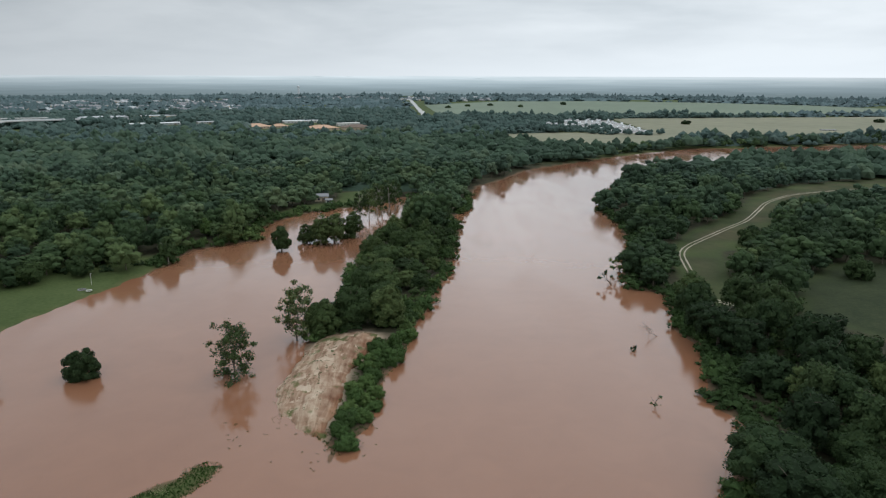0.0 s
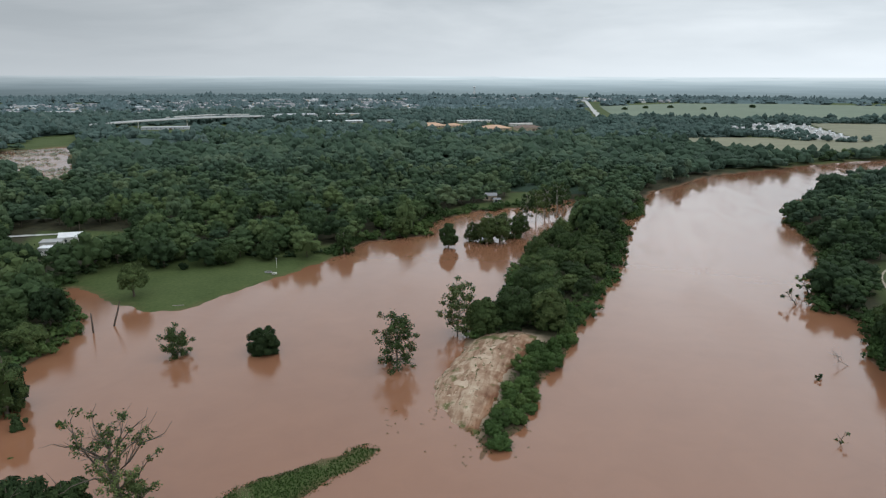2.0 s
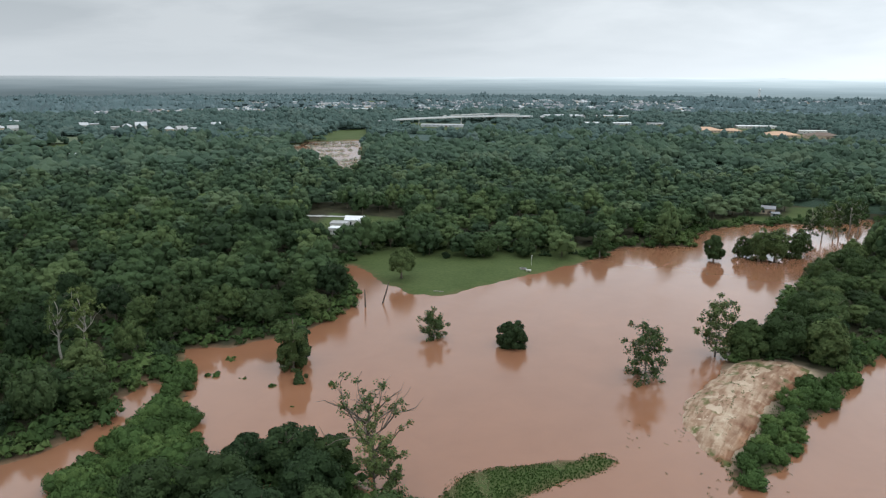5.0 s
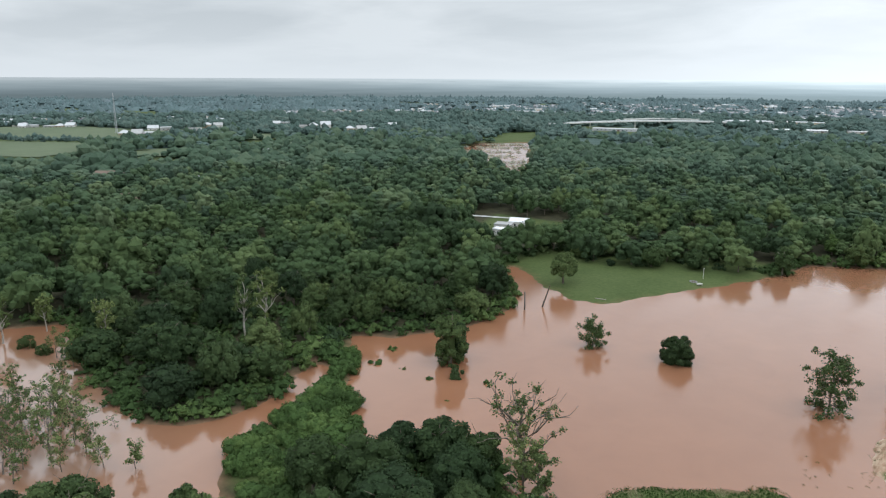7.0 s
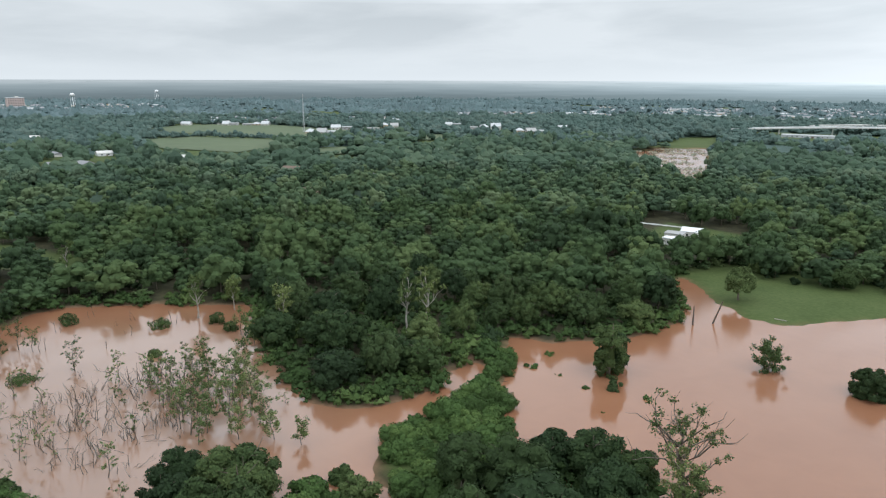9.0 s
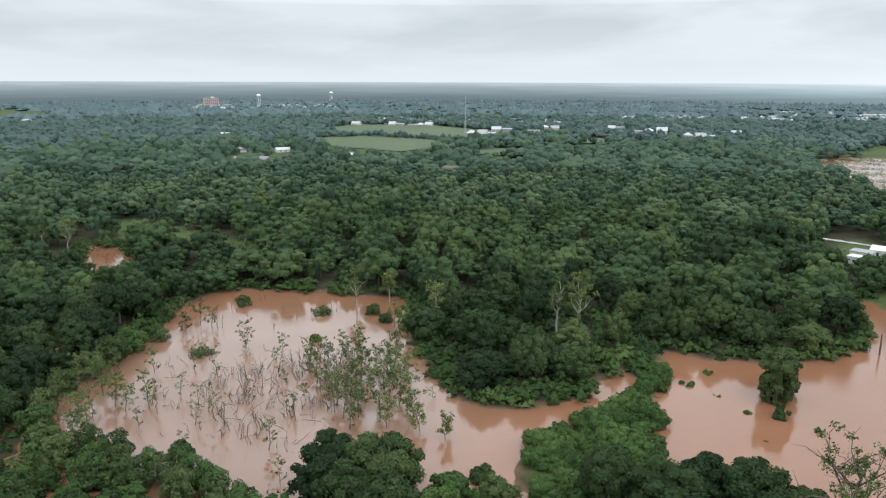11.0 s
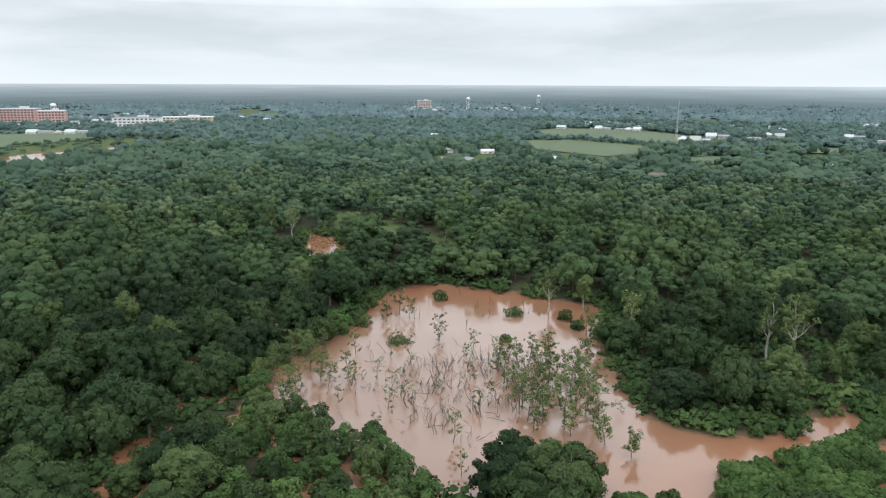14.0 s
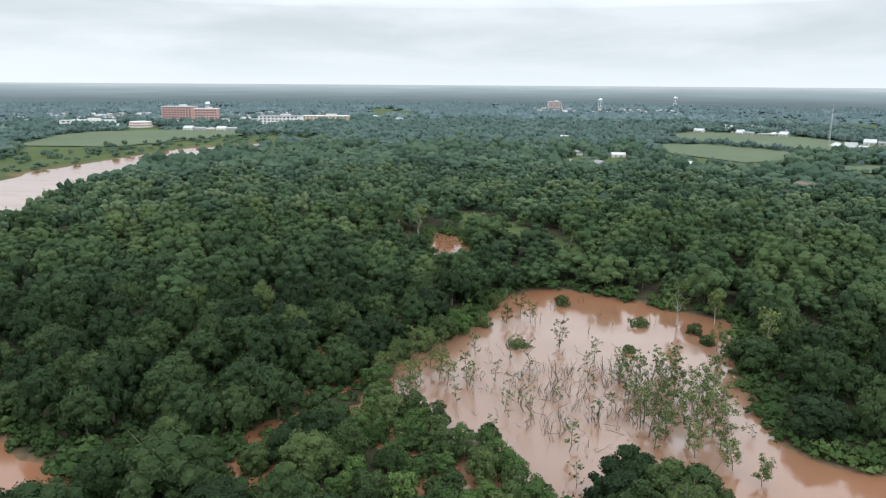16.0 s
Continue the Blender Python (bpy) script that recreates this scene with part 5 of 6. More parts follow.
logs = [log(900 + i, 2.2 + 0.9 * i, 0.14 + 0.03 * i, 3 + i) for i in range(5)]
DRIFT = [(-71, 121), (-70, 120.5), (-143, 196), (-146, 186), (-149, 189), (-123, 118), (-126, 112), (-135, 108), (-142, 104), (-60, 140), (-40, 133), (-34, 128), (-50, 141), (12, 306), (14, 301), (6, 262),
         (8, 258), (-146, 150), (-150, 152), (-134, 119), (-129, 120), (-118, 121), (-148, 96), (38, 150), (40, 141), (63, 206), (66, 208), (53, 159)]
strew(logs, DRIFT + [tuple(p) for p in sticks[::4] + 1.5], 91, 0.6, 1.2)


def tuft_stuff(name, places, height, blades, mat, label, seed, width=0.05, z=None):
    """Many upright blades joined into one mesh."""
    r = np.random.default_rng(seed)
    n_ = len(places) * blades
    at = np.repeat(places, blades, 0) + r.normal(0, height * 0.55, (n_, 2))
    base = ground_height(at[:, 0], at[:, 1]) if z is None else np.full(n_, z)
    base = np.maximum(base, -0.15)
    a, tilt, h = r.uniform(0, 6.28, n_), r.uniform(0, 0.6, n_), height * r.uniform(0.5, 1.3, n_)
    dx, dy = np.cos(a), np.sin(a)
    p0 = np.stack([at[:, 0] - dy * width, at[:, 1] + dx * width, base], -1)
    p1 = np.stack([at[:, 0] + dy * width, at[:, 1] - dx * width, base], -1)
    p2 = np.stack([at[:, 0] + dx * tilt * h, at[:, 1] + dy * tilt * h, base + h], -1)
    ob = mesh_object(name, np.stack([p0, p1, p2], 1).reshape(-1, 3), np.arange(3 * n_).reshape(-1, 3), mat)
    attribute(ob, "tone", np.repeat(r.uniform(0.2, 0.9, n_), 3))
    return tagged(ob, label, "grass", kind="stuff")


GRASS = foliage("marsh grass", (0.028, 0.058, 0.016), (0.066, 0.110, 0.030), per_object=False)
spit_at = scattered(-75, -44, 94, 135, 0.62, 92, lambda x, y: (depth_in(SPIT, x, y) > -0.3) & (ripple(x + 0.5 * y, (y - x) * 0.4, 7, 192) < 0.85))
REED = two_tone("bleached reeds", (0.16, 0.14, 0.075), (0.30, 0.27, 0.16), 3.0, 0.5)
reed_at = scattered(-72, -46, 96, 130, 0.8, 194, lambda x, y: (depth_in(SPIT, x, y) > -0.6) & (ripple(x + 0.5 * y, (y - x) * 0.4, 7, 192) > 0.55))
tuft_stuff("marsh_grass", spit_at, 0.32, 8, GRASS, "green marsh grass on the drowned spit", 93, 0.11)
tuft_stuff("reeds", reed_at, 0.4, 7, REED, "bleached reeds flattened along the drowned spit", 195, 0.07)
spots = scattered(-62, -10, 118, 150, 2.6, 94, lambda x, y: (shore(x, y) < 1.5) & (depth_in(SANDBAR, x, y) < 0) & (depth_in(SANDBAR, x, y) > -13) & (ripple(x, y, 9, 16) > 0.2))
tuft_stuff("weed_tops", spots, 0.35, 16, GRASS, "weed tops poking out of the shallow flood", 95, 0.08)
bar_spots = scattered(-46, -24, 143, 208, 1.25, 96, lambda x, y: (depth_in(SANDBAR, x, y) > 0.2) & (ripple(x, y, 10, 17) + 0.5 * ripple(x, y, 3, 18) > 0.25))
tuft_stuff("tip_weeds", scattered(-45, 5, 128, 212, 1.5, 63, lambda x, y: (depth_in(STRIP_TIP, x, y) > -0.6) & (shore(x, y) > -0.5)), 0.5, 10, GRASS, "rank weeds between the shrubs on the point", 98, 0.09)
tuft_stuff("sandbar_tufts", bar_spots, 0.32, 12, GRASS, "low weeds scattered over the sandbar", 97, 0.08)

# ---- sandbar ----
SAND, n, l, b = material("eroded sand", 0.95, 0.15)
co = n.new("ShaderNodeTexCoord")
turn_ = n.new("ShaderNodeMapping")
turn_.inputs["Rotation"].default_value, turn_.inputs["Scale"].default_value = (0, 0, radians(-15)), (0.9, 0.10, 1.0)
l.new(co.outputs["Object"], turn_.inputs["Vector"])
rills = n.new("ShaderNodeTexNoise")
rills.inputs["Scale"].default_value, rills.inputs["Detail"].default_value, rills.inputs["Distortion"].default_value = 0.8, 7.0, 0.6
l.new(turn_.outputs[0], rills.inputs["Vector"])
sr = ramp(n, [(0.36, (0.17, 0.095, 0.060)), (0.47, (0.27, 0.175, 0.118)), (0.56, (0.37, 0.275, 0.195)), (0.70, (0.52, 0.43, 0.325))])
l.new(blend(n, l, rills.outputs["Fac"], noisy(n, l, 0.22, 6.0, 0.65, 0.6), 0.5), sr.inputs[0])
weed = ramp(n, [(0.54, (0, 0, 0)), (0.62, (0.9, 0.9, 0.9))])
l.new(noisy(n, l, 0.17, 5.0, 0.6), weed.inputs[0])
at_ = n.new("ShaderNodeAttribute")
at_.attribute_name = "silt"
damp = blend(n, l, sr.outputs[0], blend(n, l, sr.outputs[0], (0.62, 0.44, 0.36), 1.0, "MULTIPLY"), at_.outputs["Fac"])
l.new(blend(n, l, damp, (0.085, 0.10, 0.035), weed.outputs[0]), b.inputs["Base Color"])
bumped(n, l, b, rills.outputs["Fac"], 0.8, 0.35)
hx, hy = np.meshgrid(np.arange(-48, -20, 0.6), np.arange(139, 214, 0.6), indexing="ij")
hz = ground_height(hx, hy)
inn = depth_in(SANDBAR, hx, hy) + 0.7 * ripple(hx, hy, 5, 19)
hz = np.where(inn > 0, hz + 0.06 + np.clip(inn / 2.5, 0, 1) * (0.12 + 0.16 * ripple(hx * 2.2 + 0.5 * hy, hy * 0.25, 7, 20) + 0.07 * ripple(hx, hy, 2.2, 21)), -1.5)
ids = np.arange(hx.size).reshape(hx.shape)
q4 = np.stack([ids[:-1, :-1], ids[1:, :-1], ids[1:, 1:], ids[:-1, 1:]], -1).reshape(-1, 4)
q4 = q4[(inn.ravel()[q4] > 0).any(1)]
sandbar = mesh_object("sandbar", np.stack([hx, hy, hz], -1).reshape(-1, 3), q4, SAND, smooth=True)
attribute(sandbar, "silt", np.clip((hx + 31.0 - 0.12 * (hy - 150)) / 4 + 0.4 * ripple(hx, hy, 6, 61), 0, 1).ravel())
tagged(sandbar, "pale eroded sandbar with rills and weeds", "sandbar", kind="structure")


# ---- dirt track ----
def ribbon(points, width, offset, lift, steps=10):
    """A strip along a smooth line through the points, on the ground."""
    pts = [np.array(p, float) for p in points]
    pts = [2 * pts[0] - pts[1], *pts, 2 * pts[-1] - pts[-2]]
    line = []
    for p0, p1, p2, p3 in zip(pts, pts[1:], pts[2:], pts[3:]):
        for t in np.arange(steps) / steps:
            line.append(0.5 * (2 * p1 + (p2 - p0) * t + (2 * p0 - 5 * p1 + 4 * p2 - p3) * t * t + (3 * p1 - p0 - 3 * p2 + p3) * t**3))
    line = np.array(line + [pts[-2]])
    d = np.gradient(line, axis=0)
    d /= np.linalg.norm(d, axis=1, keepdims=True)
    side = np.stack([-d[:, 1], d[:, 0]], -1)
    r = np.random.default_rng(5)
    w = width * (1 + 0.25 * r.normal(size=(len(line), 1)).clip(-1, 1))
    a, c_ = line + side * (offset - w / 2), line + side * (offset + w / 2)
    xy = np.stack([a, c_], 1).reshape(-1, 2)
    z = ground_height(xy[:, 0], xy[:, 1]) + lift
    k = np.arange(len(line) - 1) * 2
    return np.column_stack([xy, z]), np.stack([k, k + 2, k + 3, k + 1], -1)


DIRT = two_tone("pale dirt", (0.22, 0.19, 0.14), (0.38, 0.335, 0.265), 0.8, 0.08)
ROAD = two_tone("pale concrete road", (0.34, 0.34, 0.33), (0.46, 0.46, 0.44), 0.3, 0.02)
TRACK = [(420, 512), (320, 499), (277, 486), (247, 473), (227, 460), (205, 436), (188, 410), (171, 384), (155, 365), (140, 348), (118, 323), (109, 308), (104, 288), (99, 262), (97, 245), (101, 235), (108, 231)]
TRACK_END = [(113, 216), (112, 211), (111, 204), (106, 196), (102, 188)]
track = tagged(new("dirt_track"), "pale two-rutted dirt track through grass", "track", kind="structure")
for side_ in (-1.0, 1.0):
    mesh_object("wheel_rut", *ribbon(TRACK, 0.72, side_, 0.10), DIRT, smooth=True, parent=track)
    mesh_object("wheel_rut", *ribbon(TRACK_END, 0.6, side_, 0.10), DIRT, smooth=True, parent=track)
highway = tagged(new("road"), "straight pale highway across the plain", "road", kind="structure")
mesh_object("carriageway", *ribbon([(-29, 1290), (-50, 1540), (-72, 1809), (-102, 2206), (-130, 2600)], 11, 0, 1.6), ROAD, parent=highway)
lane = tagged(new("lane"), "pale driveway by the white house", "road", kind="structure")
mesh_object("carriageway", *ribbon([(-292, 272), (-282, 279), (-268, 286)], 3.6, 0, 0.3), ROAD, parent=lane)
for pts_ in ([(-800, -48), (-832, -20), (-870, 10)], [(-452, 120), (-448, 138), (-440, 152)], [(-330, 1290), (-120, 1180), (60, 1120)]):
    street = tagged(new("street"), "short pale street among the trees", "road", kind="structure")
    mesh_object("carriageway", *ribbon(pts_, 7, 0, 1.0), ROAD, parent=street)

# ---- buildings ----
PAINT = {
    "white": two_tone("white sheet metal", (0.55, 0.56, 0.57), (0.74, 0.74, 0.74), 0.5, 0.05, 0.5),
    "pale": two_tone("pale stucco", (0.46, 0.45, 0.43), (0.60, 0.58, 0.55), 0.5, 0.05, 0.8),
    # white dulled in the base colour to stand in for haze on far buildings
    "far_white": two_tone("haze-dulled pale roofing", (0.34, 0.35, 0.36), (0.50, 0.51, 0.52), 0.3, 0.02),
    "far_grey": two_tone("pale grey shingle", (0.25, 0.25, 0.25), (0.38, 0.38, 0.37), 0.3, 0.02),
    "grey": two_tone("grey shingle", (0.17, 0.17, 0.18), (0.28, 0.28, 0.29), 0.8, 0.08),
    "tan": two_tone("tan stone", (0.38, 0.30, 0.22), (0.50, 0.41, 0.31), 0.8, 0.08),
    "brown": two_tone("brown shingle", (0.11, 0.08, 0.065), (0.19, 0.14, 0.11), 0.8, 0.08),
    # two brick reds paled to carry the haze over the far town
    "far_brick": two_tone("haze-paled red brick", (0.34, 0.205, 0.18), (0.43, 0.28, 0.245), 1.2, 0.08),
    "hazed_brick": two_tone("haze-paled pink brick", (0.40, 0.31, 0.29), (0.49, 0.395, 0.37), 1.2, 0.08),
    "brick": two_tone("red brick", (0.31, 0.19, 0.155), (0.41, 0.265, 0.22), 1.2, 0.08),
    "orange": two_tone("orange clay roof", (0.42, 0.26, 0.17), (0.54, 0.36, 0.25), 0.6, 0.06),
}
GLASS, n, l, b = material("window glass", 0.08, 0.6)
b.inputs["Base Color"].default_value = (0.03, 0.04, 0.05, 1)
PANE_BM = {}


def window_row(parent, count, width, z, y, wide, tall):
    """Windows along one front; alike ones share a mesh."""
    key = (round(wide, 2), round(tall, 2))
    for i in range(count):
        if key not in PANE_BM:
            ob = part("window", box(wide, 0.12, tall), GLASS, parent)
            PANE_BM[key] = ob.data
        else:
            ob = new("window", PANE_BM[key])
            ob.parent = parent
        ob.location = ((i + 0.5) / count * width - width / 2, y, z)


def roof_mesh(w, d, h, shape):
    bm = bmesh.new()
    o = 0.4
    w, d = w / 2 + o, d / 2 + o
    if shape == "low":
        rise_ = 0.5
        bm.free()
        bm = box(2 * w - 0.3, 2 * d - 0.3, rise_, (0, 0, h - 0.02), 0.08)
        return bm
    inset = w if shape == "gable" else max(w - d, w * 0.2)
    rise_ = d * (0.42 if shape == "gable" else 0.26)
    lo = [bm.verts.new(p) for p in ((-w, -d, h), (w, -d, h), (w, d, h), (-w, d, h))]
    lo2 = [bm.verts.new((v.co.x, v.co.y, h - 0.25)) for v in lo]
    a, c_ = bm.verts.new((-inset, 0, h + rise_)), bm.verts.new((inset, 0, h + rise_))
    for f in ((lo[0], lo[1], c_, a), (lo[2], lo[3], a, c_), (lo[1], lo[2], c_), (lo[3], lo[0], a), tuple(reversed(lo2))):
        bm.faces.new(f)
    for i in range(4):
        bm.faces.new((lo2[i], lo2[(i + 1) % 4], lo[(i + 1) % 4], lo[i]))
    return bm


SAY = {"warehouse": ("white metal warehouse with a low roof", "warehouse"), "metal_shed": ("long pale metal shed at the tree line", "shed"),
       "house": ("small house with a pitched roof among trees", "house"), "cottage": ("small house half hidden among trees", "house"), "white_house": ("white house with white metal roofs among trees", "house"),
       "store": ("large flat-roofed pale store at the highway", "store"), "school_building": ("wide building with a clay-coloured roof", "school")}


def building(kind, x, y, w, d, h, rot, wall, roof, shape, floors=1):
    label, cat = SAY[kind]
    root = tagged(new(kind), label, cat, "buildings: " + kind.replace("_", " "))
    h = h * 0.56 if math.hypot(x, y) > 800 else h
    part("wall", box(w, d, h - 0.1), PAINT[wall], root)
    part("roof", roof_mesh(w, d, h, shape), PAINT[roof], root)
    count = max(2, int(w / 6))
    window_row(root, min(count, 9), w * 0.85, min(1.1, h * 0.3), -d / 2 - 0.04, 1.4, 1.3)
    part("door", box(1.1 if w < 20 else 3.6, 0.14, min(2.1 if w < 20 else 3.4, h * 0.7), (w * 0.1, -d / 2 - 0.04, 0)), PAINT["brown"], root)
    root.matrix_basis = pose(x, y, level(x, y) - 0.15, 0, 0, rot)


for kind, rows_ in BUILDINGS.items():
    for i, row in enumerate(rows_):
        if kind in ("warehouse", "metal_shed") and row[2] > 16:
            # long ranges are rows of sheds with walls and roofs of their own greys
            x, y, w, d, h, rot, wall, roof, shape = row
            bays = max(1, round(w / 18))
            for j in range(bays):
                off, a = (j + 0.5) / bays * w - w / 2, radians(rot)
                k = (i + j) % 3
                building(kind, x + off * math.cos(a), y + off * math.sin(a), w / bays * (0.82, 0.95, 0.7)[k], d * (1.0, 0.8, 1.15)[k], h * (1.0, 0.85, 1.15)[(i + 2 * j) % 3], rot,
                         ("pale", "far_grey", "tan")[k], ("far_white", "far_grey", "far_white")[(i + 2 * j) % 3], ("gable", "low", "hip")[(j + i) % 3])
        else:
            building(kind, *row)


def block(name, label, cat, x, y, w, d, h, rot, floors, wall, roof, bays):
    """A big building with rows of windows and a parapet roof."""
    root = tagged(new(name), label, cat)
    part("wall", box(w, d, h), PAINT[wall], root)
    part("roof", box(w + 0.8, d + 0.8, 1.0, (0, 0, h - 0.02), 0.1), PAINT[roof], root)
    part("plant_room", box(w * 0.22, d * 0.35, 3.2, (w * 0.12, 0, h + 0.96), 0.1), PAINT["pale"], root, "roof plant room")
    for i in range(floors):
        window_row(root, bays, w * 0.94, (i + 0.35) * h / floors, -d / 2 - 0.04, w / bays * 0.55, h / floors * 0.45)
    root.matrix_basis = pose(x, y, level(x, y) - 0.2, 0, 0, rot)


block("hospital", "large red brick hospital block with a pale roof", "hospital", -1323, -860, 64, 34, 28, 101, 6, "far_brick", "far_white", 10)
block("hospital_wing", "red brick hospital wing of several storeys", "hospital", -1297, -782, 46, 30, 25, 112, 5, "far_brick", "pale", 8)
block("courthouse", "long pale civic building with a grey roof", "building", -1271, -608, 80, 34, 15, 100, 3, "pale", "grey", 10)
block("courthouse_wing", "long tan civic building wing", "building", -1361, -552, 96, 30, 12, 104, 3, "tan", "pale", 12)
block("parking_deck", "low pale concrete parking deck", "parking deck", -1275, -695, 80, 30, 7, 101, 2, "pale", "grey", 12)
block("clinic", "pale low clinic in the far town", "clinic", -1105, -905, 90, 22, 9, 109, 2, "white", "pale", 10)
block("brick_tower", "tall pinkish brick building in the far town", "building", -2194, -147, 40, 24, 26, 104, 6, "hazed_brick", "far_white", 7)
pavilion = tagged(new("round_building"), "round banded pale and red building", "building")
for i in range(4):
    part("storey", drum(20 - 0.5 * i, 2.3, (0, 0, 2.3 * i), sides=28), PAINT["pale" if i % 2 == 0 else "brick"], pavilion)
part("roof", drum(19, 1.2, (0, 0, 9.2), 9.0, 28), PAINT["white"], pavilion)
pavilion.matrix_basis = pose(-1090, -787, level(-1090, -787) - 0.2)


def water_tower(x, y, height, tank, label):
    root = tagged(new("water_tower"), label, "water tower", "water towers")
    bm = bmesh.new()
    bmesh.ops.create_uvsphere(bm, u_segments=20, v_segments=12, radius=1, matrix=Matrix.Translation((0, 0, height - tank * 0.75)) @ Matrix.Diagonal((tank, tank, tank * 0.75, 1)))
    part("tank", bm, PAINT["white"], root, smooth=True)
    part("riser", drum(tank * 0.16, height - tank, sides=12), PAINT["white"], root)
    for i in range(6):
        a = i * math.pi / 3
        v, f = tube([(math.cos(a) * tank, math.sin(a) * tank, 0), (math.cos(a) * tank * 0.85, math.sin(a) * tank * 0.85, height - tank * 0.8)], [0.5, 0.4], 6)
        mesh_object("leg", v, f, PAINT["white"], parent=root)
    part("balcony", drum(tank * 1.06, 0.8, (0, 0, height - tank * 0.85)), PAINT["pale"], root)
    root.matrix_basis = pose(x, y, level(x, y) - 0.1)


water_tower(-2086, -10, 40, 6, "white elevated water tower over the far town")
water_tower(-2560, 238, 40, 6.5, "pale elevated water tower near the horizon")
water_tower(-1345, -808, 38, 5.5, "white water tower behind the hospital")
water_tower(-520, 2560, 38, 4, "pale elevated water tower far to the north")

STEEL = two_tone("galvanised steel", (0.30, 0.31, 0.32), (0.44, 0.45, 0.46), 1.0, 0.2, 0.5)
mast = tagged(new("radio_mast"), "slender grey lattice radio mast", "mast")
corner = [(math.cos(a) * 1.6, math.sin(a) * 1.6) for a in (0, 2.094, 4.189)]
for cx, cy in corner:
    mesh_object("leg", *tube([(cx, cy, 0), (cx * 0.25, cy * 0.25, 56)], [0.22, 0.14], 5), STEEL, parent=mast)
for i in range(18):
    k0, k1 = 1 - 0.75 * i / 18, 1 - 0.75 * (i + 1) / 18
    for j in range(3):
        (ax, ay), (bx, by) = corner[j], corner[(j + 1) % 3]
        mesh_object("brace", *tube([(ax * k0, ay * k0, 56 * i / 18), (bx * k1, by * k1, 56 * (i + 1) / 18)], [0.1, 0.1], 4), STEEL, parent=mast)
mast.matrix_basis = pose(-1027, 296, level(-1027, 296) - 0.1)

LOT = two_tone("pale parking lot", (0.30, 0.30, 0.29), (0.42, 0.42, 0.41), 0.1, 0.02)
for poly in ([(-1090, -850), (-1250, -930), (-1330, -800), (-1300, -690), (-1200, -640), (-1120, -720)], [(-1195, -640), (-1310, -690), (-1400, -600), (-1330, -500), (-1225, -560)]):
    patch("parking_lot", poly, LOT, 2.65, "pale concrete lots round the hospital", "parking lot")

# highway flyover
CONCRETE = two_tone("pale concrete", (0.44, 0.43, 0.41), (0.58, 0.57, 0.54), 0.4, 0.04)
flyover = tagged(new("flyover"), "pale concrete highway flyover on piers", "bridge")
FLY = [(-745, 868, 7), (-700, 918, 10), (-655, 975, 12), (-610, 1035, 12), (-573, 1093, 10), (-548, 1140, 7)]
for (x1, y1, z1), (x2, y2, z2) in zip(FLY, FLY[1:]):
    a, ln = math.atan2(y2 - y1, x2 - x1), math.hypot(x2 - x1, y2 - y1)
    for name, wdt, thick, dz, off, mt in (("deck", 12, 1.3, 0, 0, CONCRETE), ("barrier", 0.5, 1.0, 1.3, 5.7, PAINT["white"]), ("barrier", 0.5, 1.0, 1.3, -5.7, PAINT["white"])):
        ob = part(name, box(ln + 0.6, wdt, thick, (0, off, dz)), mt, flyover)
        ob.matrix_basis = pose((x1 + x2) / 2, (y1 + y2) / 2, (z1 + z2) / 2, 0, -math.degrees(math.atan2(z2 - z1, ln)), math.degrees(a))
    part("pier", drum(1.0, z1 + 0.6, (x1, y1, 0.2), sides=10), CONCRETE, flyover)
ramp_ = tagged(new("ramp"), "pale concrete highway ramp behind the flyover", "bridge")
for (x1, y1, z1), (x2, y2, z2) in (((-700, 985, 12), (-655, 1045, 14)), ((-655, 1045, 14), (-615, 1105, 12))):
    a, ln = math.atan2(y2 - y1, x2 - x1), math.hypot(x2 - x1, y2 - y1)
    ob = part("deck", box(ln + 0.6, 9, 1.3), CONCRETE, ramp_)
    ob.matrix_basis = pose((x1 + x2) / 2, (y1 + y2) / 2, (z1 + z2) / 2, 0, -math.degrees(math.atan2(z2 - z1, ln)), math.degrees(a))
    part("pier", drum(1.0, z1 + 0.6, (x1, y1, 0.2), sides=10), CONCRETE, ramp_)

# trailer park
GRAVEL = two_tone("pale gravel", (0.24, 0.235, 0.22), (0.36, 0.355, 0.34), 0.3, 0.03)
patch("gravel_yard", PARK, GRAVEL, 2.7, "pale gravel yard of the trailer park", "gravel")
proto = tagged(new("trailer"), "white camping trailer on the gravel yard", "trailer", "parked trailers")
part("body", box(9, 2.6, 2.7, (0, 0, 0.6), 0.25), PAINT["white"], proto)
part("window", box(4, 0.1, 0.7, (0.5, -1.33, 1.9)), GLASS, proto)
part("door", box(0.8, 0.1, 1.9, (-2.6, -1.33, 0.8)), PAINT["pale"], proto)
for sx_ in (-0.6, 0.6):
    part("wheel", drum(0.4, 0.3, (sx_, -1.1, 0), sides=10), PAINT["brown"], proto)
spots = scattered(130, 300, 960, 1245, 19, 98, lambda x, y: depth_in(PARK, x, y) > 4)
for i, (x, y) in enumerate(spots):
    m = pose(x, y, 2.7, 0, 0, 65 + 8 * math.sin(i))
    if i:
        copy_thing(proto, m)
    else:
        proto.matrix_basis = m

